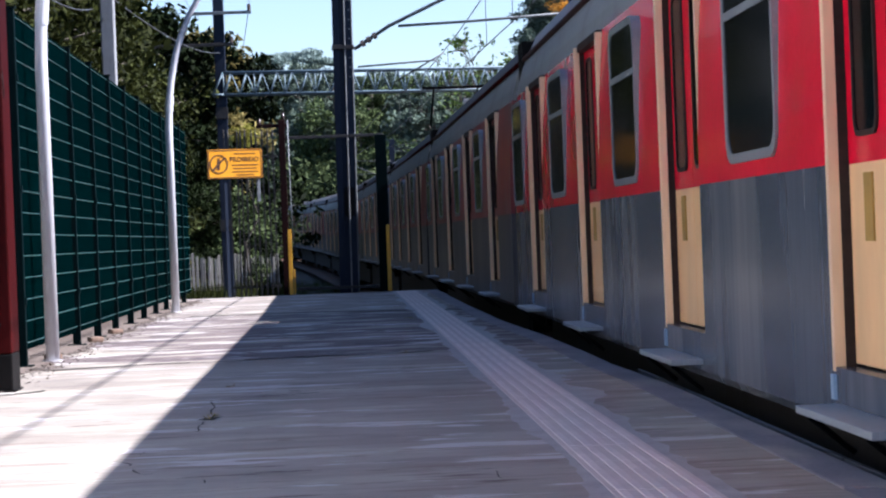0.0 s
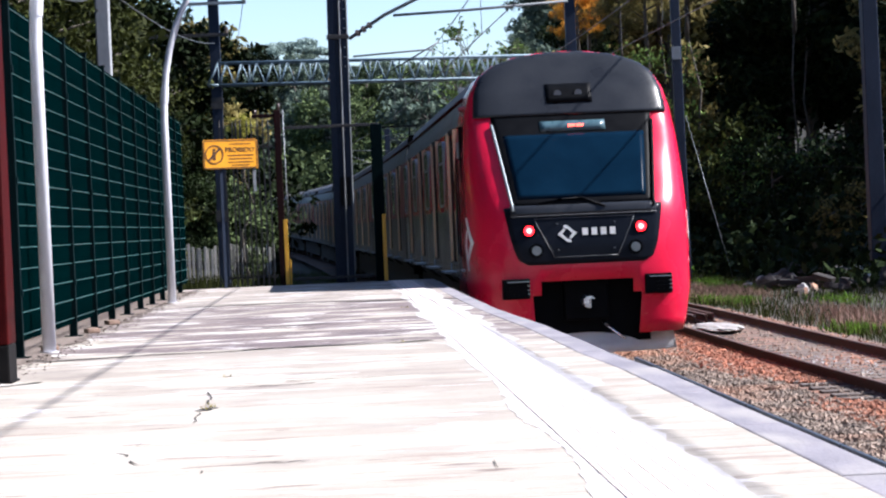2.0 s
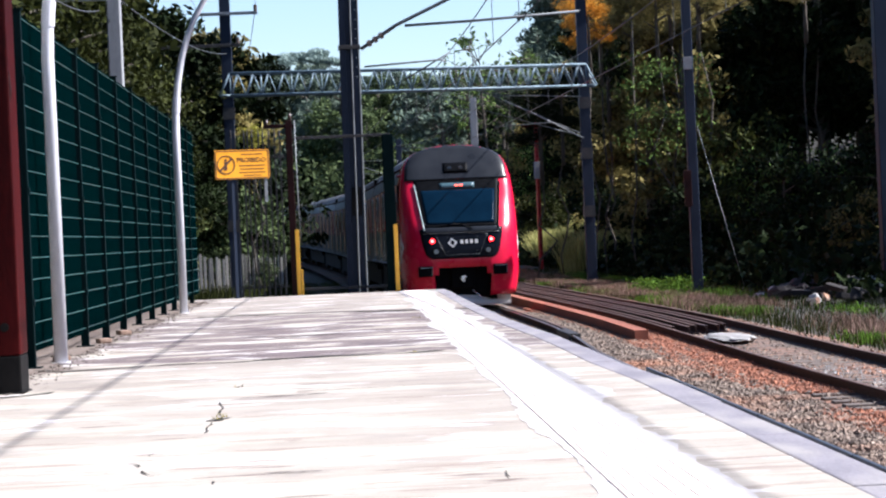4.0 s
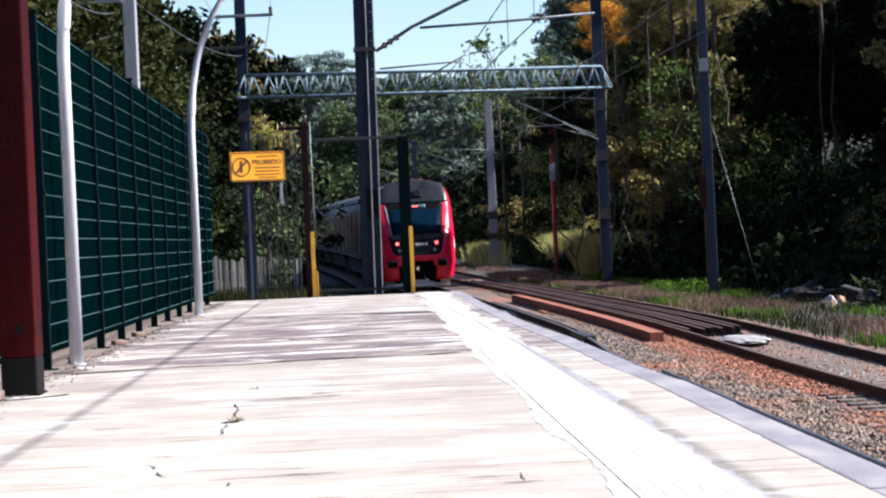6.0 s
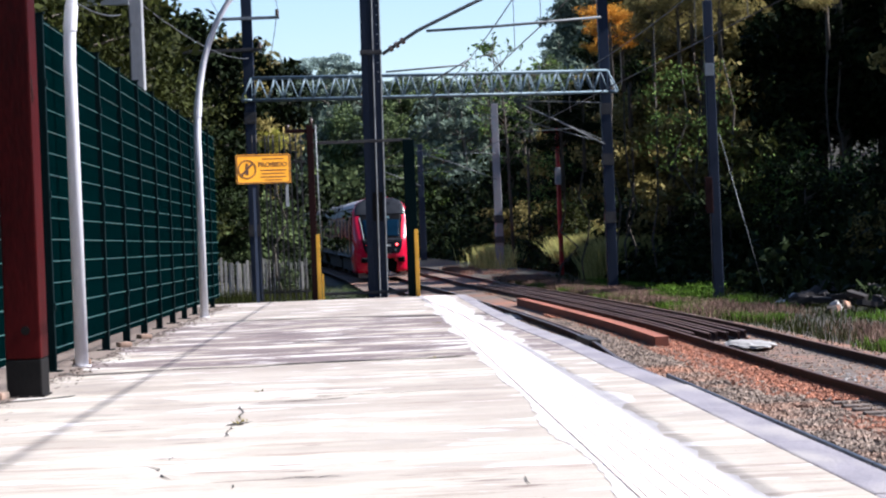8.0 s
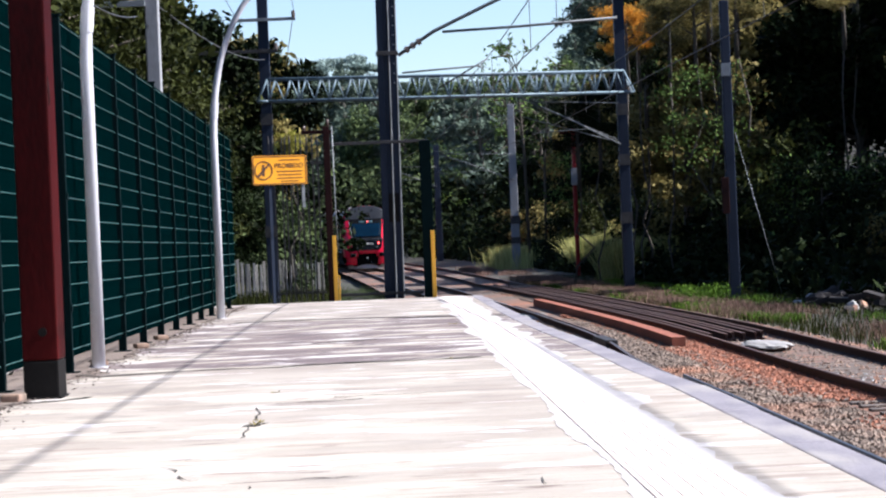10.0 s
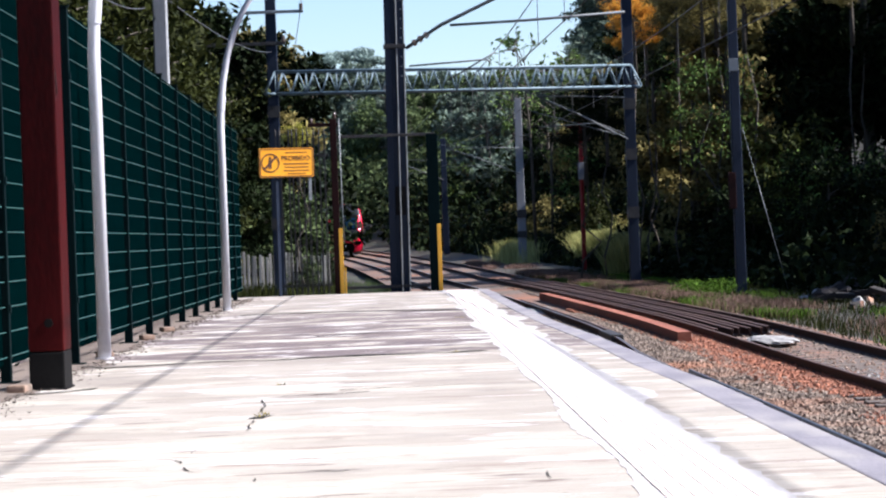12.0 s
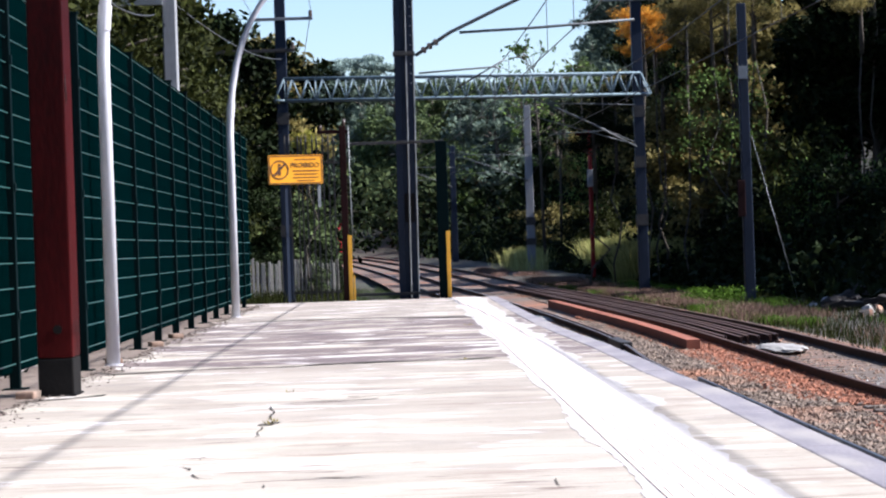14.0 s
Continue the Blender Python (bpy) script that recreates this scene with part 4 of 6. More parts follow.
def build_train():
    cars = []
    cab = thing("train_cab_car", "red and grey commuter train tail car with a charcoal cab front", "train", group="train")
    car_body(cab, -8.3, CAR / 2 - 0.32)
    # red cab shell: side collar and rounded front
    bm = B()
    zs = span(0.42, 3.5, 16) + [3.6, 3.75, 3.9, 4.02, 4.15, 4.23, 4.30, 4.36, 4.42, 4.45, 4.48, 4.5]
    rows = []
    for z in zs:
        w, d = lerp(W_TAB, z), lerp(D_TAB, z)
        ring = [(-w, -8.28, z)]
        for k in range(41):
            q = -1 + k / 20
            x = w * math.copysign(abs(math.sin(q * math.pi / 2)) ** 0.62, q)
            ring.append((x, nose(x, z), z))
        ring.append((w, -8.28, z))
        rows.append([bm.verts.new(p) for p in ring])
    for a, b in zip(rows, rows[1:]):
        for j in range(len(a) - 1):
            bm.faces.new((a[j], a[j + 1], b[j + 1], b[j])).smooth = True
    # opening for the coupler, and the nose's underside
    gone = [f for f in bm.faces if f.calc_center_median().z < 1.24 and abs(f.calc_center_median().x) < 0.70 and f.calc_center_median().y < -10.3]
    bmesh.ops.delete(bm, geom=gone, context="FACES")
    bmesh.ops.solidify(bm, geom=bm.faces[:], thickness=0.03)
    shell = part("cab_shell", bm, "t_red", cab)
    bm = B()
    patch(bm, span(3.54, 4.49, 18), lambda z: -lerp(W_TAB, z) * min(0.995, 0.92 + 0.10 * (z - 3.54)), lambda z: lerp(W_TAB, z) * min(0.995, 0.92 + 0.10 * (z - 3.54)), 0.032, 34)
    cap = part("cab_roof_cap", bm, "t_cap", cab, "charcoal cap over the windscreen")
    bm = B()
    patch(bm, span(2.23, 3.56, 16), lambda z: -(0.97 + 0.18 * (z - 2.2) / 1.3), lambda z: 0.97 + 0.18 * (z - 2.2) / 1.3, 0.016, 26)
    ws = part("windscreen_surround", bm, "t_black", cab)
    bm = B()
    patch(bm, span(2.34, 3.26, 12), lambda z: -(0.88 + 0.16 * (z - 2.2) / 1.3), lambda z: 0.88 + 0.16 * (z - 2.2) / 1.3, 0.022, 24)
    part("windscreen", bm, "t_screen", ws)
    for s in (-1, 1):
        bm = B()
        tube(bm, [(s * (0.98 + 0.18 * (z - 2.2) / 1.3), nose(0.98 + 0.18 * (z - 2.2) / 1.3, z, 0.03), z) for z in span(2.18, 3.42, 12)], 0.022, 6)
        part("windscreen_trim", bm, "t_frame" if s < 0 else "t_black", ws)
    bm = B()
    patch(bm, span(1.42, 2.225, 12), lambda z: -(0.80 + 0.30 * ((z - 1.42) / 0.77) ** 0.35), lambda z: 0.80 + 0.30 * ((z - 1.42) / 0.77) ** 0.35, 0.014, 26)
    pan = part("front_panel", bm, "t_panel", cab, "charcoal panel with the lamps")
    bm = B()
    patch(bm, span(2.10, 2.25, 3), lambda z: -1.02, lambda z: 1.02, 0.030, 20)
    part("panel_ledge", bm, "t_cap", pan, "charcoal ledge below the windscreen")
    bm = B()
    tube(bm, [(x, nose(x, 2.10, 0.034), 2.10) for x in span(-1.02, 1.02, 20)], 0.007, 5)
    part("ledge_seam", bm, "t_seam", pan)
    for s in (-1, 1):
        x, z = s * 0.78, 1.90
        y = nose(x, z, 0.014)
        for nm, r, dy, mt in (("lamp_bezel", 0.105, 0.012, "t_black"), ("tail_lamp", 0.072, 0.022, "lamp_red"), ("lamp_core", 0.036, 0.03, "lamp_core")):
            bm = B()
            rod(bm, (x, y + 0.1, z), (x, y - dy - 0.015, z), r, seg=20)
            part(nm, bm, mt, pan)
        x, z = s * 0.69, 1.62
        y = nose(x, z, 0.014)
        for nm, r, dy, mt in (("lamp_bezel", 0.10, 0.012, "t_black"), ("headlamp", 0.065, 0.022, "lamp_off")):
            bm = B()
            rod(bm, (x, y + 0.1, z), (x, y - dy - 0.015, z), r, seg=20)
            part(nm, bm, mt, pan)
        # square buffers, with ribs
        x, z = s * 0.99, 1.10
        y = nose(x, z)
        bm = B()
        box(bm, x - 0.19, x + 0.19, y - 0.09, y + 0.30, z - 0.14, z + 0.14, 0.02)
        for k in range(4):
            box(bm, x + s * 0.05 - 0.09, x + s * 0.05 + 0.09, y - 0.11, y - 0.08, z - 0.10 + k * 0.055, z - 0.075 + k * 0.055)
        buf = part("buffer", bm, "t_black", cab, "black ribbed buffer block")
        bm = B()
        box(bm, x - 0.13, x + 0.18, y - 0.112, y - 0.09, z + 0.095, z + 0.108)
        for k in range(3):
            box(bm, x + 0.15, x + 0.185, y - 0.118, y - 0.09, z - 0.075 + k * 0.055, z - 0.063 + k * 0.055)
        part("buffer_rim", bm, "t_frame", buf, "light rim lines on the buffer's edge")
        # angular emblem on the cab's flank: two plain chevrons
        for line in (((-10.16, 2.12), (-10.58, 1.76), (-10.30, 1.52)), ((-10.22, 1.94), (-10.04, 1.72), (-10.30, 1.36))):
            bm = B()
            rows = []
            pts = [Vector(line[i]).lerp(Vector(line[i + 1]), k / 8) for i in range(2) for k in range(9)]
            for i, p in enumerate(pts):
                rows.append([bm.verts.new((s * flank(p.x + d, p.y, 0.006), p.x + d, p.y)) for d in (-0.09, 0.0, 0.09)])
            for q, w in zip(rows, rows[1:]):
                for j in range(2):
                    bm.faces.new((q[j], q[j + 1], w[j + 1], w[j]))
            bmesh.ops.remove_doubles(bm, verts=bm.verts[:], dist=1e-4)
            bmesh.ops.solidify(bm, geom=bm.faces[:], thickness=0.004)
            part("flank_emblem", bm, "t_white", shell)
    # platform-side cab door: black plate painted as the recess's shade, sill, two grab rails
    bm = B()
    box(bm, -1.584, -1.50, -9.52, -9.40, 1.40, 3.45, 0.004)
    part("cab_door_gap", bm, "t_black", shell)
    bm = B()
    box(bm, -1.62, -1.50, -9.62, -9.26, 1.34, 1.38, 0.006)
    part("cab_door_sill", bm, "t_step", shell)
    for y in (-9.22, -9.68):
        bm = B()
        tube(bm, [(-1.56, y, 1.55), (-1.63, y, 1.60), (-1.63, y, 2.95), (-1.56, y, 3.0)], 0.011, 6)
        part("grab_rail", bm, "t_black", shell)
    bm = B()
    out = [(-8.29, 1.22), (-8.29, 2.25)] + [(-8.32 - 0.42 * math.sin(radians(9 * k)), 1.55 + 0.70 * math.cos(radians(9 * k))) for k in range(11)] + [(-8.78, 1.22)]
    plate(bm, out, -1.586, -1.54)
    part("grey_panel", bm, "t_grey", shell, "grey panel with a curved edge")
    bm = B()
    plate(bm, rounded(0.30, 0.24, 0.03), -1.584, -1.55, -8.98, 3.12)
    part("number_plate", bm, "t_frame", shell)
    bm = B()
    rod(bm, (-1.46, -9.3, 3.72), (-1.56, -9.3, 3.70), 0.05, 0.035, 12)
    part("side_lamp", bm, "t_lens", shell)
    # front emblem and bars in place of lettering
    for turn in (1, -1):
        bm = B()
        path = [(-0.055, 0.115), (0.0, 0.12), (0.135, 0.005), (0.045, -0.075)]
        rows = []
        for (x, z) in path:
            k = 0.60 if (x, z) != path[2] else 0.52
            rows.append([bm.verts.new((-0.25 + turn * x * q, nose(0.25, 1.84 + turn * z * q, 0.024), 1.84 + turn * z * q)) for q in (k, 1.0)])
        for a, b in zip(rows, rows[1:]):
            bm.faces.new((a[0], a[1], b[1], b[0]))
        bmesh.ops.solidify(bm, geom=bm.faces[:], thickness=0.006)
        part("emblem_chevron", bm, "t_white", pan)
    for k in range(4):
        bm = B()
        x = -0.04 + k * 0.128
        lo, hi = nose(x + 0.04, 1.81, 0.026), nose(x + 0.04, 1.91, 0.026)
        vs = [bm.verts.new(q) for q in ((x, lo, 1.81), (x + 0.078, lo, 1.81), (x + 0.078, hi, 1.91), (x, hi, 1.91))]
        bm.faces.new(vs)
        bmesh.ops.solidify(bm, geom=bm.faces[:], thickness=0.008)
        part("emblem_bar", bm, "t_white", pan)
    # hatch seam round the emblem, and screws
    edge = [(-0.70, 2.06), (0.70, 2.06), (0.44, 1.52), (-0.44, 1.52), (-0.70, 2.06)]
    bm = B()
    for a, b in zip(edge, edge[1:]):
        pts = [Vector(a).lerp(Vector(b), k / 6) for k in range(7)]
        tube(bm, [(q.x, nose(q.x, q.y, 0.015), q.y) for q in pts], 0.0055, 5)
    part("hatch_seam", bm, "t_seam", pan)
    for x, z in ((-0.38, 1.98), (0.42, 1.98), (-0.38, 1.62), (0.40, 1.62)):
        bm = B()
        y = nose(x, z, 0.014)
        rod(bm, (x, y + 0.02, z), (x, y - 0.012, z), 0.014, seg=8)
        part("hatch_screw", bm, "t_seam", pan)
    # wiper
    bm = B()
    tube(bm, [(0.30, nose(0.30, 2.20, 0.05), 2.20), (0.0, nose(0, 2.36, 0.06), 2.33), (-0.35, nose(0.35, 2.34, 0.06), 2.32)], 0.018, 6)
    tube(bm, [(-0.62, nose(0.62, 2.27, 0.045), 2.27), (-0.35, nose(0.35, 2.33, 0.055), 2.32), (-0.02, nose(0.02, 2.34, 0.055), 2.335)], 0.014, 6)
    part("wiper", bm, "t_black", ws)
    # destination display and upper lamp box
    bm = B()
    patch(bm, [3.30, 3.45], lambda z: -0.47, lambda z: 0.47, 0.030, 10)
    disp = part("destination_display", bm, "display", cab)
    bm = B()
    for k, w in ((-0.06, 0.05), (0.0, 0.04), (0.06, 0.05), (0.12, 0.04)):
        box(bm, k, k + w, nose(0, 3.375, 0.05), nose(0, 3.375, 0.02), 3.358, 3.395)
    part("display_text", bm, "led", disp)
    bm = B()
    patch(bm, span(3.72, 4.0, 3), lambda z: -0.33, lambda z: 0.33, 0.05, 10)
    lb = part("lamp_box", bm, "t_black", cab)
    for s in (-0.16, 0.14):
        bm = B()
        y = nose(0.15, 3.86, 0.05)
        rod(bm, (s, y + 0.08, 3.86), (s, y - 0.02, 3.85), 0.055, seg=16)
        part("upper_lamp", bm, "lamp_off", lb)
    # coupler recess
    bm = B()
    box(bm, -0.92, 0.92, -10.75, -9.5, 0.30, 1.30)
    part("coupler_recess", bm, "t_black", cab)
    bm = B()
    box(bm, -0.30, 0.32, -10.95, -10.5, 0.62, 1.20, 0.03)
    part("coupler_plate", bm, "t_black", cab)
    bm = B()
    box(bm, -0.32, 0.34, -10.98, -10.94, 1.20, 1.24, 0.008)
    part("coupler_rim", bm, "t_frame", cab)
    bm = B()
    rod(bm, (0.03, -10.9, 0.88), (0.03, -11.15, 0.88), 0.11, 0.085, 18)
    cp = part("coupler", bm, "chrome", cab, "bright steel coupler head")
    bm = B()
    box(bm, 0.05, 0.12, -11.17, -11.14, 0.80, 0.92)
    part("coupler_slot", bm, "t_black", cp)
    bm = B()
    tube(bm, [(0.22, -10.9, 0.60), (0.34, -11.0, 0.48), (0.52, -11.05, 0.34)], 0.018, 6)
    part("hose", bm, "chrome", cab)
    # pale rail guard under the nose
    bm = B()
    rows = []
    for k in range(13):
        q = -1 + k / 6
        x = 1.32 * q
        y = -10.95 + 0.55 * abs(q) ** 2.2
        rows.append([bm.verts.new((x, y + a, z)) for a, z in ((0.22, 0.46), (0.06, 0.32), (-0.08, 0.16))])
    for a, b in zip(rows, rows[1:]):
        for j in range(2):
            bm.faces.new((a[j], a[j + 1], b[j + 1], b[j])).smooth = True
    bmesh.ops.solidify(bm, geom=bm.faces[:], thickness=0.025)
    part("rail_guard", bm, "t_white", cab, "pale curved rail guard under the nose")
    cars.append(cab)
    # trailing cars
    mid = thing("train_car", "weathered red and grey commuter train car with cream doors", "train", group="train")
    car_body(mid, -CAR / 2 + 0.32, CAR / 2 - 0.32, "t_reddull", "t_greydull", "t_roof")
    bm = B()
    box(bm, -1.30, 1.30, -CAR / 2 - 0.31, -CAR / 2 + 0.31, 1.0, 3.9, 0.03)
    for k in range(5):
        y = -CAR / 2 - 0.24 + k * 0.12
        box(bm, -1.44, 1.44, y - 0.03, y + 0.03, 0.95, 4.1)
    part("gangway_bellows", bm, "t_black", mid)
    cars.append(mid)
    for k in range(7):
        cars.append(copy_thing(mid, Matrix.Identity(4)))
    # folded pantograph on the second car
    pg = part("pantograph", tube(B(), [(-0.5, 3, 4.45), (-0.6, 4.2, 4.9), (-0.55, 3.2, 5.75), (0.55, 3.2, 5.75), (0.6, 4.2, 4.9), (0.5, 3, 4.45)], 0.03, 6), "t_black", cars[2])
    bm = B()
    box(bm, -0.85, 0.85, 3.05, 3.35, 5.73, 5.79, 0.01)
    part("contact_strip", bm, "t_black", pg)
    return cars


def line_at(s):
    """Place and heading of the near track's middle at s metres ahead."""
    b = Vector((TRACK_1 - bend(s), s, RAIL + grade(s)))
    return b


def run(t):
    """How far ahead the train's tail end has come at t seconds."""
    q = t - 1.3
    return 22.7 + 14.2 * q + 0.22 * q * q - 0.15 * max(0.0, 1 - t / 0.5)


def car_pose(mid_s):
    a, b = line_at(mid_s - 7), line_at(mid_s + 7)
    d = b - a
    c = (a + b) / 2
    return pose(c.x, c.y, c.z - 0.06, math.degrees(math.asin(d.z / d.length)), 0, math.degrees(math.atan2(-d.x, d.y)))


# ---- line-side things ----
def build_sign():
    y = 38.8
    t = thing("warning_sign", "yellow no-entry warning sign with black lettering", "sign", pose(-1.667, y, 2.18, 0, 0, 18))
    bm = B()
    plate(bm, rounded(0.92, 0.48, 0.03), -0.012, 0.012)
    bm.transform(Matrix.Rotation(radians(90), 4, "Z"))
    part("board", bm, "sign", t)
    bm = B()
    ringplate(bm, rounded(0.90, 0.46, 0.025), rounded(0.87, 0.43, 0.02), -0.016, 0.0, 0, 0)
    bm.transform(Matrix.Rotation(radians(90), 4, "Z"))
    part("border", bm, "ink", t)
    # no-entry ring with a bar and a plain walking shape
    ring = [(0.155 * math.cos(a), 0.155 * math.sin(a)) for a in [math.tau * k / 28 for k in range(28)]]
    bm = B()
    ringplate(bm, ring, [(x * 0.88, z * 0.88) for x, z in ring], -0.018, 0.0, 0.27, 0)
    plate(bm, [(0.27 - 0.115, 0.09), (0.27 - 0.09, 0.115), (0.27 + 0.115, -0.09), (0.27 + 0.09, -0.115)], -0.0175, 0.0)
    plate(bm, [(0.27 - 0.02, -0.09), (0.27 + 0.03, -0.09), (0.27 + 0.025, 0.05), (0.27 - 0.02, 0.05)], -0.017, 0.0)
    plate(bm, [(0.27 - 0.02, 0.06), (0.27 + 0.02, 0.06), (0.27 + 0.02, 0.095), (0.27 - 0.02, 0.095)], -0.017, 0.0)
    bm.transform(Matrix.Rotation(radians(90), 4, "Z"))
    part("pictogram", bm, "ink", t)
    cu = bpy.data.curves.new("wording", "FONT")
    cu.body, cu.size, cu.extrude, cu.align_x, cu.align_y = "PROIBIDO", 0.108, 0.002, "CENTER", "CENTER"
    cu.materials.append(M["ink"])
    w = new("wording", cu)
    w.parent = t
    w.matrix_basis = pose(0.16, -0.015, 0.07, 90, 0, 0)
    for z, wd, h in ((0.165, 0.36, 0.014), (-0.02, 0.44, 0.016), (-0.075, 0.40, 0.014), (-0.13, 0.44, 0.014), (-0.18, 0.30, 0.012)):
        bm = B()
        box(bm, 0.17 - wd / 2, 0.17 + wd / 2, -0.016, 0, z - h / 2, z + h / 2)
        part("small_print", bm, "ink", t)
    for x in (-0.16, 0.40):
        bm = B()
        box(bm, x - 0.025, x + 0.025, 0.014, 0.05, -2.18 if x < 0 else -0.62, 0.2)
        part("support", bm, "mast" if x < 0 else "galv", t)


def build_end_barrier():
    """Posts, rails and overhead bar that close the platform's end."""
    y = 39.5
    for x, h, mt, lab in ((-0.90, 2.9, "brown", "dark brown steel end post with a small cross arm"), (0.731, 2.60, "fence_post", "dark green steel end post")):
        t = thing("end_post", lab, "post", pose(x, y, -1.3))
        bm = B()
        w = 0.055 if x < 0 else 0.095
        box(bm, -w, w, -w, w, 0, 1.3 + h, 0.008)
        part("post", bm, mt, t)
        if x < 0:
            bm = B()
            box(bm, -0.42, 0.10, -0.03, 0.03, 1.3 + h - 0.12, 1.3 + h - 0.06, 0.006)
            part("cross_arm", bm, mt, t)
            bm = B()
            tube(bm, [(-0.36, 0, 1.3 + h - 0.06), (-0.36, 0, 1.3 + h + 0.02)], 0.025, 8)
            tube(bm, [(0.03, 0, 1.3 + h), (0.03, 0, 1.3 + h + 0.12)], 0.025, 8)
            part("insulator", bm, "porcelain", t)
            bm = B()
            tube(bm, [(0.10, -0.03, 1.3 + h), (0.11, -0.04, 1.3 + 1.6), (0.125, -0.05, 1.3 + 0.85)], 0.009, 6)
            part("conduit", bm, "galv", t)
    bm = B()
    box(bm, -0.95, 0.78, y + 0.1, y + 0.15, 2.58, 2.63, 0.006)
    tagged(part("overhead_bar", bm, "iron"), "thin dark steel bar spanning two end posts", "bar")
    bm = B()
    box(bm, -0.92, 0.62, y - 0.03, y + 0.03, 0.06, 0.11, 0.006)
    tagged(part("toe_rail", bm, "iron"), "low dark rail across the platform end", "rail")
    for x in (-0.83, 0.80):
        t = thing("yellow_bar", "yellow painted flat bar standing at the platform end", "bar", pose(x, y - 0.16, 0.0), "yellow end bars")
        bm = B()
        box(bm, -0.032, 0.032, -0.012, 0.012, 0, 1.10 if x > 0 else 1.08, 0.004)
        part("bar", bm, "yellow", t)
        if x < 0:
            bm = B()
            box(bm, 0.045, 0.07, -0.012, 0.012, 0, 0.42, 0.004)
            part("bar", bm, "yellow", t)


def build_catenary_mast():
    """Built-up steel mast at the platform's end, with its cantilever."""
    t = thing("catenary_mast", "dark grey riveted steel catenary mast with cantilever arms", "mast", pose(0.117, 39.9, -1.35, 0, 0.5, 0))
    bm = B()
    box(bm, -0.16, -0.055, -0.12, 0.12, 0, 9.5, 0.006)
    box(bm, 0.055, 0.16, -0.12, 0.12, 0, 9.5, 0.006)
    box(bm, -0.06, 0.06, -0.07, 0.07, 0, 9.5)
    part("shaft", bm, "mast", t)
    bm = B()
    for x in (0.04, 0.165):
        rod(bm, (x, -0.13, 1.35), (x, -0.13, 9.4), 0.014, seg=6)
    part("conduit", bm, "galv", t)
    bm = B()
    box(bm, -0.04, 0.13, -0.135, -0.121, 2.62, 3.10, 0.004)
    part("plate", bm, "black_paint", t, "black painted plate")
    for z in (5.45, 6.6):
        bm = B()
        box(bm, -0.18, 0.19, -0.15, 0.14, z - 0.035, z + 0.035, 0.006)
        part("band", bm, "iron", t)
    for i in range(22):
        bm = B()
        rod(bm, (0.12, -0.118, 4.95 + i * 0.16), (0.12, -0.136, 4.95 + i * 0.16), 0.016, seg=6)
        part("rivet", bm, "galv", t)
    # cantilever: sloping tube, steady arms, hanger
    z0 = 5.42
    bm = B()
    tube(bm, [(0.2, 0, z0), (0.8, 0, z0 + 0.38), (1.62, 0, z0 + 0.76), (2.6, 0, z0 + 1.2), (3.8, 0, z0 + 1.75)], 0.032, 8)
    arm = part("cantilever_tube", bm, "arm", t)
    for k in range(3):
        bm = B()
        a = Vector((0.32 + k * 0.1, 0, z0 + 0.075 + k * 0.062))
        rod(bm, a, a + Vector((0.05, 0, 0.031)), 0.055, seg=10)
        part("insulator", bm, "porcelain", arm)
    bm = B()
    tube(bm, [(0.95, 0, z0 + 0.37), (2.2, 0, z0 + 0.42), (3.9, 0, z0 + 0.52)], 0.024, 8)
    part("steady_arm", bm, "arm", arm)
    bm = B()
    tube(bm, [(0.25, 0, z0 - 0.30), (1.55, 0, z0 - 0.22), (1.62, 0, z0 - 0.27)], 0.016, 6)
    part("drop_arm", bm, "galv", arm)
    bm = B()
    tube(bm, [(0.9, 0, z0 - 0.55), (1.7, 0, z0 - 0.1)], 0.014, 6)
    part("stay", bm, "arm", arm)


def lattice(bm, x0, x1, y0, y1, z0, z1, d, bays):
    """A box lattice beam between two ends; y may change along it."""
    def P(k, a, top):
        q = k / bays
        return Vector((x0 + (x1 - x0) * q, y0 + (y1 - y0) * q + a * d, (z1 if top else z0)))
    for a in (-1, 1):
        for top in (0, 1):
            tube(bm, [P(0, a, top), P(bays, a, top)], 0.05, 4)
        for k in range(bays):
            rod(bm, P(k, a, 0), P(k + 0.5, a, 1), 0.024, seg=4)
            rod(bm, P(k + 0.5, a, 1), P(k + 1, a, 0), 0.024, seg=4)
    for k in range(0, bays + 1, 2):
        for a in (-1, 1):
            rod(bm, P(k, a, 0), P(k, a, 1), 0.02, seg=4)
    for k in range(bays + 1):
        for top in (0, 1):
            rod(bm, P(k, -1, top), P(k, 1, top), 0.025, seg=4)
    return bm


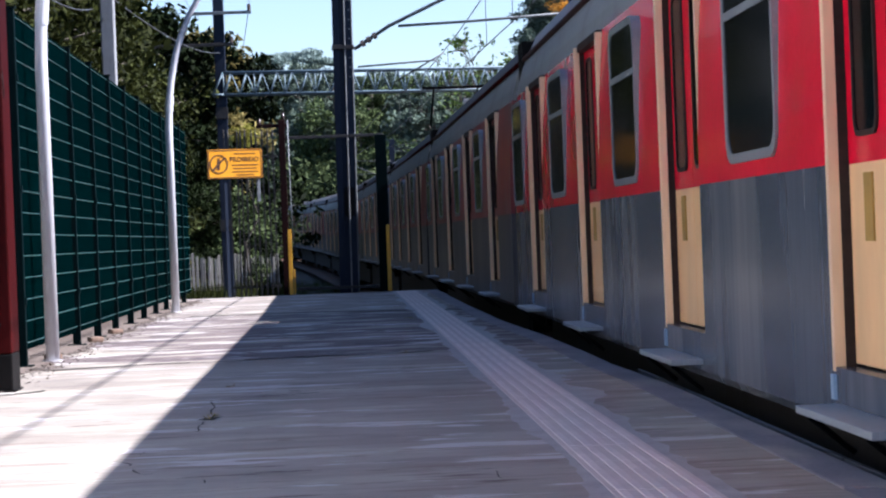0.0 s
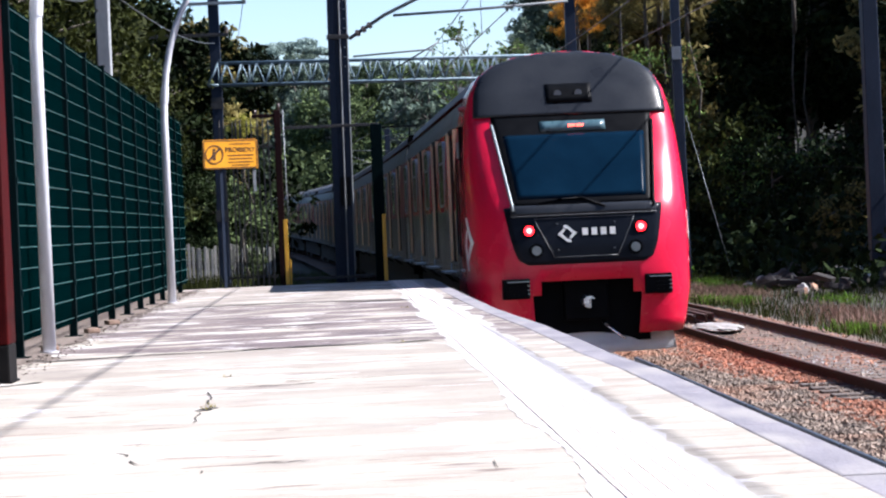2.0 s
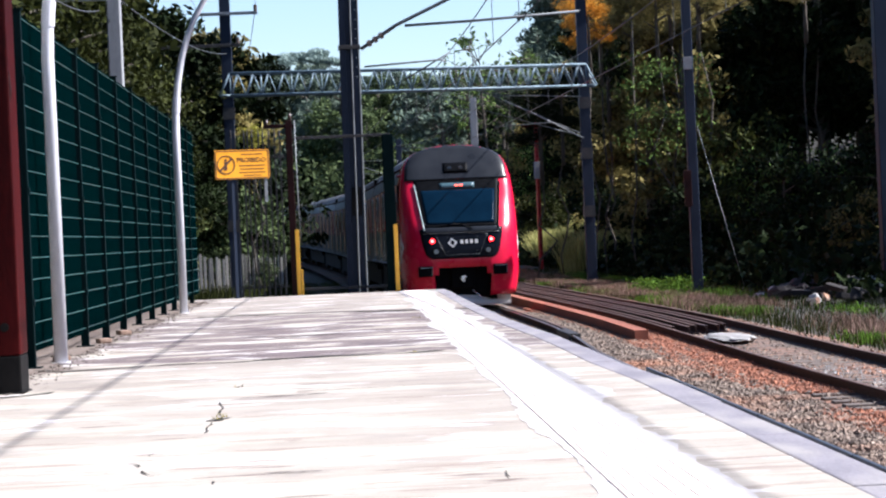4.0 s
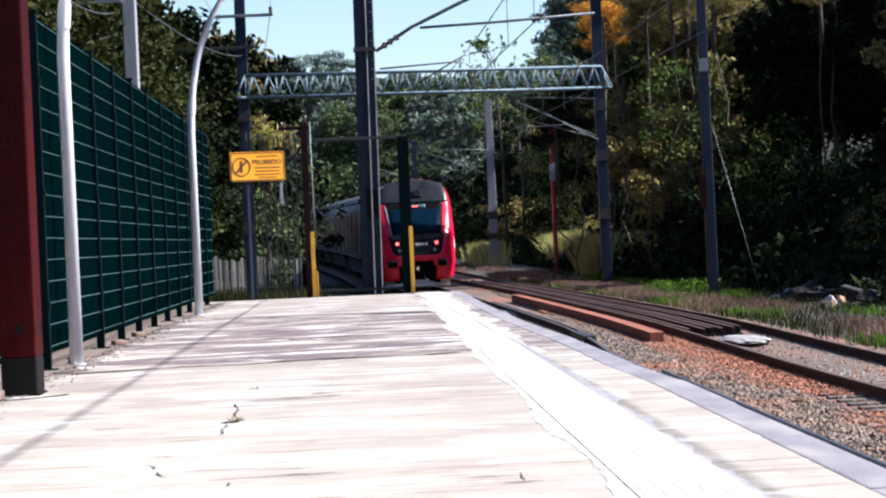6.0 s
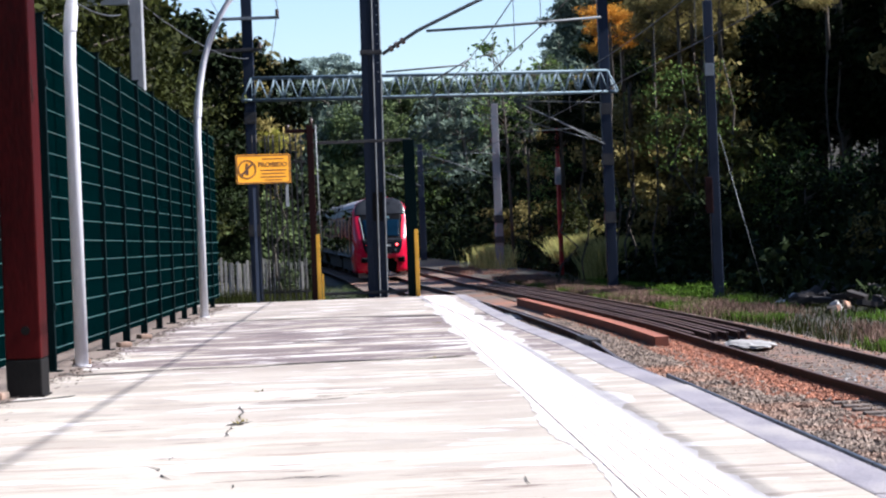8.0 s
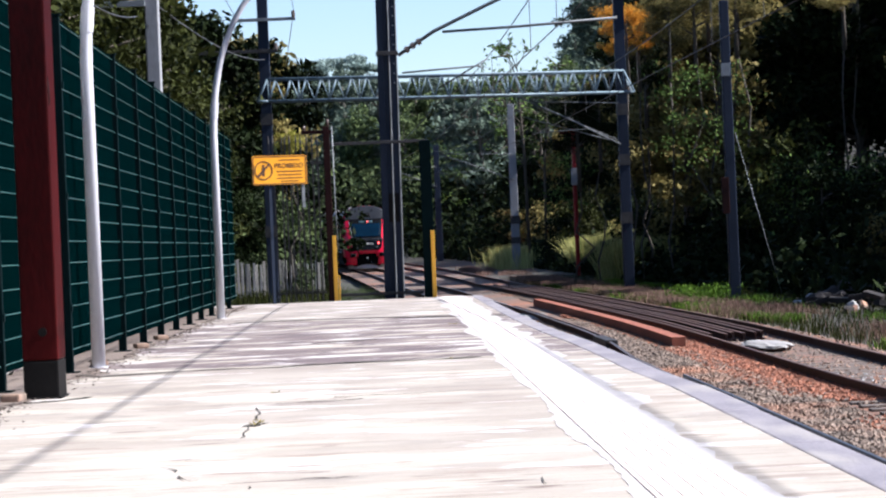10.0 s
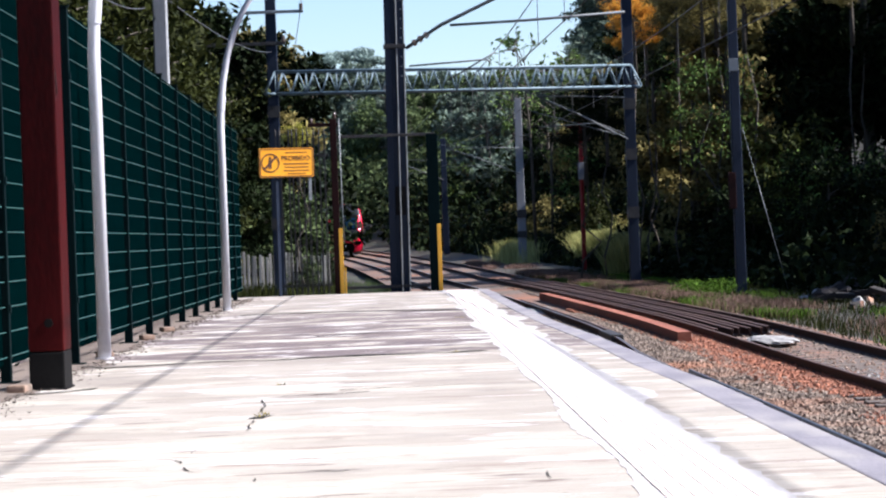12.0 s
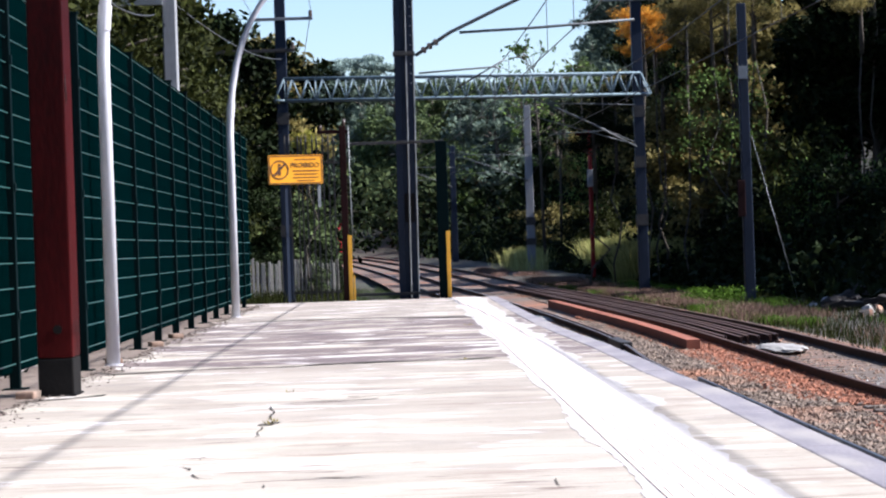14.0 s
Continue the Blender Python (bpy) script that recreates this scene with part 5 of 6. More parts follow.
def build_gantry():
    t = thing("catenary_gantry", "blue-grey lattice portal gantry spanning both tracks", "gantry")
    yl, yr = 91.0, 94.0
    bm = B()
    lattice(bm, -4.20, 9.72, yl, yr, 6.58, 7.42, 0.32, 24)
    for a in (-0.32, 0.32):   # the lower chords run on past the raked ends
        for x, e, y in ((-4.20, -4.62, yl), (9.72, 10.12, yr)):
            tube(bm, [(x, y + a, 6.58), (e, y + a, 6.58)], 0.055, 4)
            rod(bm, (e, y + a, 6.58), (x, y + a, 7.42), 0.045, seg=4)
    part("lattice_beam", bm, "gantry", t)
    for x, y, h, nm in ((-4.31, yl, 11.5, "mast"), (9.64, yr, 11.5, "mast")):
        bm = B()
        box(bm, x - 0.20, x + 0.20, y - 0.2, y + 0.2, land(x, y) - 0.2, h, 0.02)
        mast = part(nm, bm, "mast", t)
        for z in (1.6, 3.9, 5.9):
            bm = B()
            box(bm, x - 0.225, x + 0.225, y - 0.225, y + 0.225, z - 0.22, z + 0.22)
            part("band", bm, "iron", mast)
    # cross arms with insulators on the masts
    for x, y, z, a, b in ((-4.31, yl, 9.70, -1.1, 1.26), (-4.31, yl, 8.50, -4.0, 0.55), (9.64, yr, 10.35, -1.5, 1.5)):
        bm = B()
        box(bm, x + a, x + b, y - 0.3, y - 0.2, z - 0.06, z + 0.06, 0.01)
        arm = part("cross_arm", bm, "galv" if z > 8.5 else "iron", t)
        bm = B()
        rod(bm, (x + b - 0.08, y - 0.25, z + 0.05), (x + b - 0.08, y - 0.25, z + 0.3), 0.07, seg=8)
        part("insulator", bm, "porcelain", arm)
    # bracket under the beam
    for x0, x1 in ((5.2, 9.4), (5.7, 9.4)):
        bm = B()
        tube(bm, [(x0, yr - 0.2, 6.7 if x0 < 5.4 else 5.75), (x1, yr - 0.2, 4.7 if x0 < 5.4 else 4.6)], 0.018, 6)
        part("stay", bm, "arm", t)


def pole(name, label, x, y, top, w0, w1, material, square=True, group="", arms=()):
    t = thing(name, label, "pole", pose(x, y, land(x, y) - 0.15), group)
    h = top - land(x, y) + 0.15
    bm = B()
    if square:
        a = [bm.verts.new((sx * w0, sy * w0, 0)) for sx, sy in ((-1, -1), (1, -1), (1, 1), (-1, 1))]
        b = [bm.verts.new((sx * w1, sy * w1, h)) for sx, sy in ((-1, -1), (1, -1), (1, 1), (-1, 1))]
        bm.faces.new(a[::-1]), bm.faces.new(b)
        for i in range(4):
            bm.faces.new((a[i], a[(i + 1) % 4], b[(i + 1) % 4], b[i]))
        bmesh.ops.bevel(bm, geom=bm.edges[:], offset=0.02, segments=1, affect="EDGES")
    else:
        rod(bm, (0, 0, 0), (0, 0, h), w0, w1, 14)
    part("shaft", bm, material, t)
    for z, a, b, thick, mt in arms:
        z -= land(x, y) - 0.15
        bm = B()
        box(bm, a, b, -w0 - 0.08, -w0, z - thick, z + thick, 0.006)
        part("fitting", bm, mt, t)
    return t


def build_poles():
    pole("concrete_pole", "pale grey square concrete pole behind the fence", -3.79, 40.5, 8.0, 0.12, 0.115, "conc_pole", arms=((5.15, -0.9, -0.1, 0.05, "galv"),))
    pole("mast_pole", "dark grey tall line-side pole with a clamp", 11.04, 75.0, 8.2, 0.165, 0.135, "mast", arms=((6.0, -0.18, 0.1, 0.2, "galv"),))
    pole("mast_pole", "blue-grey thick line-side pole beside bushes", 14.25, 62.0, 9.5, 0.22, 0.19, "mast")
    pole("catenary_pole", "pale concrete catenary pole beside the far track", 8.3, 150.0, 9.5, 0.27, 0.20, "conc_pole", arms=((2.2, -0.29, 0.29, 0.25, "iron"), (0.9, -0.3, 0.3, 0.2, "iron")))
    pole("catenary_pole", "grey concrete catenary pole in the distance", 4.65, 200.0, 9.2, 0.27, 0.22, "mast")
    t = pole("signal_post", "dark red signal post with a pale box", 10.08, 124.0, 6.6, 0.12, 0.11, "t_lens", square=False)
    bm = B()
    box(bm, -0.17, 0.17, -0.3, 0.1, 4.9, 5.8, 0.03)
    part("signal_box", bm, "conc_pole", t)
    for z in (6.9, 7.6):
        bm = B()
        box(bm, -0.7, 0.5, -0.12, 0.0, z, z + 0.12)
        part("cross_arm", bm, "red_paint", t)
    bm = B()
    box(bm, -0.12, 0.12, -0.1, 0.02, 0, 1.15, 0.02)
    ob = part("pole_plate", bm, "brown")
    ob.matrix_basis = pose(10.83, 74.8, 1.45)
    tagged(ob, "small dark red plate on the line-side pole", "plate")
    bm = B()
    tube(bm, [(11.25, 75.0, 4.0), (12.3, 73.5, land(12.3, 73.5))], 0.009, 6)
    tagged(part("guy_wire", bm, "galv"), "pale steel guy wire staying the line-side pole", "wire")


def build_wires():
    def sag(name, label, a, b, drop, r, n=16):
        a, b = Vector(a), Vector(b)
        pts = [a.lerp(b, i / n) - Vector((0, 0, drop * 4 * (i / n) * (1 - i / n))) for i in range(n + 1)]
        tagged(part(name, tube(B(), pts, r, 5), "cable"), label, "cable")
    for x in (TRACK_1, TRACK_2):
        for z, r in ((4.75, 0.012), (6.1, 0.014)):
            sag("contact_wire", "thin overhead contact wire above the track", (x, -25, z), (x - 0.1, 39.9, z), 0.0 if z < 5 else 0.5, r)
            sag("contact_wire", "thin overhead contact wire above the track", (x - 0.1, 39.9, z), (x - bend(92), 92, z + 0.2), 0.0 if z < 5 else 0.5, r)
            sag("contact_wire", "thin overhead contact wire above the track", (x - bend(92), 92, z + 0.2), (x - bend(150), 150, z + 0.6), 0.0 if z < 5 else 0.5, r)
    sag("power_cable", "dark cable strung between poles behind the fence", (-4.0, 40, 4.9), (-2.9, 20, 3.5), 0.2, 0.012)
    sag("power_cable", "dark cable strung to the gantry mast", (-3.79, 40.5, 5.2), (-4.3, 91, 8.2), 0.3, 0.015)
    for dz, xx in ((10.0, -3.1), (10.0, -5.4)):
        sag("power_cable", "thin cable strung past the gantry", (xx, 90.7, dz), (xx - 4, 160, 10.0), 0.6, 0.015)
        sag("power_cable", "thin cable strung past the gantry", (xx, 90.7, dz), (xx + 1.5, 30, 9.8), 0.6, 0.012)


def build_end_fence():
    """Weathered slats and tall iron bars beyond the platform's end."""
    t = thing("slat_fence", "weathered grey wooden slat fence in grass", "fence")
    r = random.Random(8)
    for i in range(26):
        x = -6.3 + i * 0.148
        y = 97 + 0.06 * i
        h = 0.44 - 0.006 * i + r.uniform(-0.10, 0.14)
        bm = B()
        box(bm, -0.052, 0.052, -0.015, 0.015, 0, h + 1.4, 0.006)
        o = part("slat", bm, "slat", t)
        o.matrix_basis = pose(x, y, -1.4, 0, r.uniform(-1.5, 1.5), r.uniform(-8, 8))
    t = thing("bar_fence", "tall dark iron bar fence with pointed tops", "fence")
    for i in range(10):
        x = -2.05 + i * 0.098
        bm = B()
        box(bm, -0.014, 0.014, -0.014, 0.014, 0, 4.25, 0.0)
        rod(bm, (0, 0, 4.25), (0, 0, 4.4), 0.02, 0.002, 4)
        o = part("bar", bm, "iron", t)
        o.matrix_basis = pose(x, 43.9, -1.4, 0, r.uniform(-0.6, 0.6), 0)
    for z in (0.05, 2.45):
        bm = B()
        box(bm, -2.1, -1.1, 43.92, 43.95, z, z + 0.04)
        part("cross_rail", bm, "iron", t)


def build_track_clutter():
    # spare rails stacked between the running rails of the far track
    r = random.Random(2)
    for i in range(6):
        x = 6.56 + i * 0.205
        tagged(rail_bar(x, 46.2 + r.uniform(-0.4, 0.4), 104 + r.uniform(-6, 6), 6.0, 0.015 + r.uniform(0, 0.03), "spare_rail"),
               "dark rusty spare rail laid between the running rails", "rail", "spare rails")
    # check rail beside the used track, and the dark fishplate at its end
    tagged(rail_bar(TRACK_1 + 1.10, 45.9, 72, 3.0, 0.0, "check_rail"), "dark rusty check rail bolted beside the running rail", "rail")
    bm = B()
    box(bm, -0.07, 0.17, 0, 2.4, -0.15, 0.012, 0.02)
    ob = part("fishplate", bm, "iron")
    ob.matrix_basis = pose(TRACK_1 + 0.97 - bend(46.8), 45.6, bed(46.8), 0, 0, 0.8)
    tagged(ob, "dark iron fishplate clamped round the rail joint", "fishplate")
    # rust-red timber guard
    bm = B()
    prev = None
    for i in range(9):
        y = 45.1 + i * 4.0
        b = bend(y)
        ring = [bm.verts.new((5.73 - b + a, y, bed(y) + c)) for a, c in ((-0.13, -0.2), (0.13, -0.2), (0.13, 0.05), (-0.13, 0.05))]
        if prev:
            for k in range(4):
                bm.faces.new((prev[k], prev[(k + 1) % 4], ring[(k + 1) % 4], ring[k]))
        else:
            bm.faces.new(ring[::-1])
        prev = ring
    bm.faces.new(prev)
    bmesh.ops.recalc_face_normals(bm, faces=bm.faces[:])
    tagged(part("timber_beam", bm, "timber_red"), "long rust-red timber beam lying beside the rail", "beam")
    # low piles of white stone
    for x, y, w, l, h in ((6.93, 43.4, 0.44, 1.2, 0.07), (4.62, 65.0, 0.34, 3.2, 0.06)):
        bm = B()
        bmesh.ops.create_icosphere(bm, subdivisions=3, radius=1)
        for v in bm.verts:
            k = 1 + 0.25 * noise.noise(v.co * 2.3 + Vector((0, x, 0)))
            v.co = Vector((v.co.x * w * k, v.co.y * l * k, max(-0.4, v.co.z) * h * k + 0.035 * noise.noise(v.co * 9)))
        ob = part("stone_mound", bm, "stone_grey")
        ob.matrix_basis = pose(x - (bend(y) if y > 60 else 0), y, bed(y) - (0.07 if y < 60 else 0.13))
        tagged(ob, "low pile of white crushed stone between the rails", "stone pile")
    # heap of broken stone and timber at the foot of the slope
    for i in range(46):
        bm = B()
        bmesh.ops.create_icosphere(bm, subdivisions=2, radius=1)
        o = r.uniform(0, 50)
        for v in bm.verts:
            v.co *= 1 + 0.45 * noise.noise(v.co * 1.4 + Vector((o, 0, 0)))
        s = r.uniform(0.14, 0.42)
        x, y = r.uniform(11.3, 14.2), r.uniform(58, 68)
        ob = part("rubble_stone", bm, r.choice(("stone_grey", "stone", "old_timber", "old_timber", "old_timber", "old_timber")))
        ob.matrix_basis = pose(x, y, land(x, y) + s * 0.25, r.uniform(0, 360), r.uniform(0, 360), r.uniform(0, 360)) @ Matrix.Diagonal((s, s * r.uniform(0.6, 1.2), s * 0.7, 1))
        tagged(ob, "broken stone in a rubble heap by the track", "rubble", "rubble heap")
    for i in range(12):
        x, y, a = r.uniform(11.3, 14.2), r.uniform(57, 68), r.uniform(0, 180)
        bm = B()
        box(bm, -r.uniform(0.3, 0.7), r.uniform(0.3, 0.7), -0.09, 0.09, -0.07, 0.07, 0.02)
        ob = part("old_sleeper", bm, "old_timber")
        ob.matrix_basis = pose(x, y, land(x, y) + r.uniform(0.10, 0.30), r.uniform(-12, 12), r.uniform(-14, 14), a)
        tagged(ob, "broken dark sleeper thrown on a rubble heap", "sleeper", "discarded sleepers")


# ---- plants ----
def tree_mesh(seed, h, spread, low, n, leaf, clump=0.30):
    """Trunk and limbs in one mesh, and a crown of leaves in clumps round the limb ends in another."""
    r = random.Random(seed)
    bm = B()
    tops = []
    thin = 0.3 if n < 1000 else 1.0
    lean = Vector((r.uniform(-0.06, 0.06), r.uniform(-0.06, 0.06), 0)) * h
    tube(bm, [(0, 0, -0.4), lean * 0.3 + Vector((0, 0, h * low)), lean * 0.8 + Vector((0, 0, h * 0.72)), lean + Vector((0, 0, h * 0.93))],
         [thin * h * q for q in (0.026, 0.02, 0.011, 0.003)], 8)
    for k in range(15):
        z = h * r.uniform(low * 0.85, 0.88)
        a = r.uniform(0, math.tau)
        reach = spread * r.uniform(0.55, 1.0) * (1.15 - 0.55 * abs((z / h - low) / (1 - low) - 0.35))
        s = lean * (z / h) + Vector((0, 0, z))
        e = s + Vector((math.cos(a) * reach, math.sin(a) * reach, h * r.uniform(0.02, 0.16)))
        mid = s.lerp(e, 0.5) + Vector((0, 0, h * r.uniform(0.0, 0.05)))
        tube(bm, [s, mid, e], [thin * h * q for q in (0.008, 0.005, 0.002)], 5)
        tops += [e, mid.lerp(e, 0.4), mid]
        for q in range(2):
            b = mid + Vector((r.uniform(-1, 1), r.uniform(-1, 1), r.uniform(-0.2, 0.8))) * spread * 0.35
            tube(bm, [mid, b], [h * 0.004, h * 0.0015], 4)
            tops.append(b)
    tops += [lean + Vector((0, 0, h * 0.93))] * 2
    wood = bpy.data.meshes.new("trunk")
    bm.to_mesh(wood)
    bm.free()
    wood.materials.append(M["bark"])
    rng = np.random.default_rng(seed)
    t = np.array([tuple(p) for p in tops])
    size = rng.uniform(0.5, 1.25, len(t)) * spread * clump
    k = rng.integers(0, len(t), n)
    d = rng.normal(size=(n, 3))
    d /= np.linalg.norm(d, axis=1)[:, None]
    p = t[k] + d * (rng.random(n) ** 0.45 * size[k])[:, None] * np.array([1, 1, 0.75])
    v, f = leaf_quads(p, leaf, seed)
    crown = bpy.data.meshes.new("crown")
    crown.from_pydata(v.tolist(), [], f.tolist())
    return wood, crown


TREES = {}


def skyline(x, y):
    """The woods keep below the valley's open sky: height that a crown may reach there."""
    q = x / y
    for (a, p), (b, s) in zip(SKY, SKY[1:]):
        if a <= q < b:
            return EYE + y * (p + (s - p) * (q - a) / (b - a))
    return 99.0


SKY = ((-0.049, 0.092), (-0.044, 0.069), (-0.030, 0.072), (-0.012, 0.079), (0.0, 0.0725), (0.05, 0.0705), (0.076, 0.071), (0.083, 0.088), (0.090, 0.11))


def tree(kind, material, x, y, k=1.0, rz=0.0, z=None, label=None, free=False):
    """Plants a tree of one of the grown kinds."""
    key = (kind, material)
    spec = {"broad": (11, 8.0, 3.0, 0.28, 12000, 0.085), "tall": (12, 12.0, 3.2, 0.25, 8000, 0.20), "dense": (13, 9.0, 3.4, 0.16, 9000, 0.19),
            "far": (14, 14.0, 4.6, 0.30, 6500, 0.32), "umbrella": (15, 16.0, 7.5, 0.62, 5200, 0.34), "slim": (17, 15.0, 2.6, 0.50, 420, 0.16, 0.16), "bush": (16, 2.6, 1.5, 0.12, 3200, 0.09)}[kind]
    if key not in TREES:
        base = [q for q in TREES if q[0] == kind]
        wood, crown = (TREES[base[0]][0], TREES[base[0]][1].copy()) if base else tree_mesh(*spec)
        crown.materials.clear()
        crown.materials.append(M[material])
        TREES[key] = (wood, crown)
    wood, crown = TREES[key]
    zz = land(x, y) if z is None else z
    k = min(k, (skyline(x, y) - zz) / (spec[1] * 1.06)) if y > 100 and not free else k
    nm = "bush" if kind == "bush" else "tree"
    lab = label or {"leaf": "broad-leaved green tree on the railway bank", "leaf_dark": "dark green tree in shade on the railway bank", "leaf_olive": "olive green tree on the railway bank",
                    "leaf_yellow": "shrub with yellow-green leaves", "leaf_lit": "slender tree with sparse fresh green twigs", "leaf_orange": "tree with orange blossom on the hillside", "leaf_far": "hazy green tree on the far hill", "leaf_mid": "mid-green leafy growth beside the line"}[material]
    t = thing(nm, lab, nm, pose(x, y, zz, 0, 0, rz) @ Matrix.Scale(k, 4))
    for part_name, me in (("trunk", wood), ("crown", crown)):
        o = new(part_name, me)
        o.parent = t
    drop = (zz - land(x, y)) / k
    if drop > 0.5:      # a crown carried high on a long bare stem
        bm = B()
        q = random.Random(int(x * 100 + y))
        tube(bm, [(q.uniform(-1, 1), q.uniform(-1, 1), -drop - 0.5)] + [(q.uniform(-0.9, 0.9), q.uniform(-0.9, 0.9), -drop * f) for f in (0.8, 0.62, 0.45, 0.25)] + [(0, 0, 0.3)],
             [0.11, 0.10, 0.09, 0.085, 0.08, 0.07], 6)
        part("stem", bm, "bark", t)
    return t


def stone_pine(x, y, top, w, seed):
    """A tall bare trunk that forks into a flat, open crown of clumps."""
    r = random.Random(seed)
    g = land(x, y)
    h = top - g
    t = thing("tree", "tall flat-topped pine standing above the hazy hill", "tree", pose(x, y, g))
    bm = B()
    fork = Vector((r.uniform(-0.6, 0.6), 0, h * 0.62))
    tube(bm, [(0, 0, -0.4), (fork.x * 0.3, 0, h * 0.35), fork], [0.42, 0.34, 0.28], 8)
    ends = []
    for k in range(11):
        a, q = math.tau * k / 11 + r.uniform(-0.2, 0.2), r.uniform(0.25, 0.95)
        e = Vector((math.cos(a) * w * q, math.sin(a) * w * q, h - 1.2 - 2.6 * q * q + r.uniform(-0.5, 0.5)))
        tube(bm, [fork, fork.lerp(e, 0.5) + Vector((0, 0, -0.6)), e], [0.17, 0.12, 0.05], 5)
        ends.append(e)
    part("trunk", bm, "bark", t)
    n = 7000
    rng = np.random.default_rng(seed)
    c = np.array([tuple(e) for e in ends])
    size = rng.uniform(0.22, 0.36, len(c)) * w
    k = rng.integers(0, len(c), n)
    d = rng.normal(size=(n, 3))
    d /= np.linalg.norm(d, axis=1)[:, None]
    p = c[k] + d * (rng.random(n) ** 0.4 * size[k])[:, None] * np.array([1, 1, 0.42]) + np.array([0, 0, 0.4])
    v, f = leaf_quads(p, 0.26, seed)
    crown = bpy.data.meshes.new("crown")
    crown.from_pydata(v.tolist(), [], f.tolist())
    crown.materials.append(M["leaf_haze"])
    new("crown", crown).parent = t


def build_plants():
    r = random.Random(21)
    # behind the fence and the platform's end
    for x, y, k, mt in ((-5.6, 34, 0.85, "leaf"), (-6.6, 42, 0.95, "leaf"), (-5.2, 50, 0.72, "leaf"), (-7.8, 52, 1.05, "leaf_dark"), (-5.8, 60, 0.85, "leaf"),
                        (-8.5, 64, 1.1, "leaf"), (-7.2, 68, 0.7, "leaf_dark"), (-7.6, 78, 0.8, "leaf_dark"), (-9.5, 44, 1.1, "leaf_dark"), (-7.5, 28, 0.95, "leaf"), (-9, 36, 1.1, "leaf_dark"),
                        (-8.5, 84, 0.9, "leaf"), (-12, 72, 1.3, "leaf_dark"), (-6.5, 100, 0.8, "leaf_dark"), (-10, 112, 1.0, "leaf_dark")):
        tree("broad", mt, x, y, k, r.uniform(0, 360))
    for x, y, k, mt in ((-6.2, 101, 1.4, "leaf_mid"), (-5.2, 103, 1.7, "leaf_mid"), (-4.8, 101, 1.5, "leaf_mid"), (-3.4, 98.6, 0.62, "leaf_mid"), (-4.9, 98.4, 0.75, "leaf_mid"), (-5.4, 104, 1.9, "leaf_dark"), (-3.9, 99.5, 1.0, "leaf_dark"), (-4.0, 102, 1.1, "leaf_dark"),
                        (-5.8, 99, 0.8, "leaf_dark"), (-6.15, 98.5, 0.55, "leaf_yellow"), (-5.3, 110, 1.5, "leaf_dark"), (-2.78, 102, 0.36, "leaf_dark"), (-2.9, 103, 0.5, "leaf_dark"), (-4.6, 108, 2.2, "leaf_dark"), (-5.4, 118, 1.7, "leaf_dark")):
        tree("bush", mt, x, y, k, r.uniform(0, 360))
    for x, y, k, mt in ((-5.8, 106, 0.62, "leaf_dark"), (-7.0, 104, 0.75, "leaf"), (-5.4, 112, 0.66, "leaf_dark"), (-6.0, 114, 0.8, "leaf_dark")):
        tree("broad", mt, x, y, k, r.uniform(0, 360))
    tree("bush", "leaf_yellow", -3.62, 96.2, 0.40, 30, z=4.6, label="spray of pale yellow leaves among dark trees")
    for x, y, k, mt in ((-7.6, 106, 1.08, "leaf_dark"), (-9.6, 112, 1.3, "leaf_olive"), (-6.35, 110, 1.03, "leaf_olive"), (-5.75, 112, 0.95, "leaf_dark"), (-7.0, 103, 0.95, "leaf_dark"), (-11.5, 104, 1.2, "leaf_dark"), (-8.6, 99, 1.0, "leaf_dark"), (-6.6, 118, 0.9, "leaf_dark"), (-10.5, 88, 1.05, "leaf")):
        tree("tall", mt, x, y, k, r.uniform(0, 360))
    # taller trees added here to block sky light from the distant cars
    for x, y, k in ((-9.0, 44, 1.15), (-9.6, 53, 1.2), (-9.2, 62, 1.1), (-10.2, 71, 1.25), (-10.4, 80, 1.2), (-11.2, 92, 1.2), (-13, 58, 1.4), (-13.5, 76, 1.4)):
        tree("tall", r.choice(("leaf", "leaf", "leaf_dark")), x, y, k, r.uniform(0, 360))
    # unseen row of trees left of the platform, added to darken the train's reflections
    for i in range(4):
        tree("tall", r.choice(("leaf", "leaf_dark", "leaf")), r.uniform(-9.5, -7.0), 22 + i * 4.2, r.uniform(0.75, 0.95), r.uniform(0, 360))
    # taller unseen trees, added to hide the sky mirrored in the train's side
    for x, y, k in ((-11.5, 26, 1.5), (-12.5, 33, 1.6), (-11.5, 40, 1.5), (-13.0, 47, 1.7), (-12.5, 55, 1.6), (-13.5, 63, 1.7), (-12.0, 18, 1.5)):
        tree("tall", "leaf_dark", x, y, k, r.uniform(0, 360))
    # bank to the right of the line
    # the first of these stands out of view, added for shade
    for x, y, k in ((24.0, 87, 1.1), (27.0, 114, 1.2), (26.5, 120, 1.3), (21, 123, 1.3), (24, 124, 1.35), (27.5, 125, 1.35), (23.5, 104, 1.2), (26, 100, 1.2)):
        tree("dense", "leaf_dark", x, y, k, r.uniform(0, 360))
    # tall trees beyond the view, added to throw shade on the bank
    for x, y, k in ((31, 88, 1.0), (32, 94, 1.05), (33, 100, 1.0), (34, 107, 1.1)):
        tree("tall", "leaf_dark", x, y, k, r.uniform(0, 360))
    for x, y, k in ((14.4, 112, 1.0), (16.2, 119, 1.2), (15.4, 106, 0.9), (17.2, 123, 1.15)):
        tree("tall", "leaf_olive", x, y, k, r.uniform(0, 360))
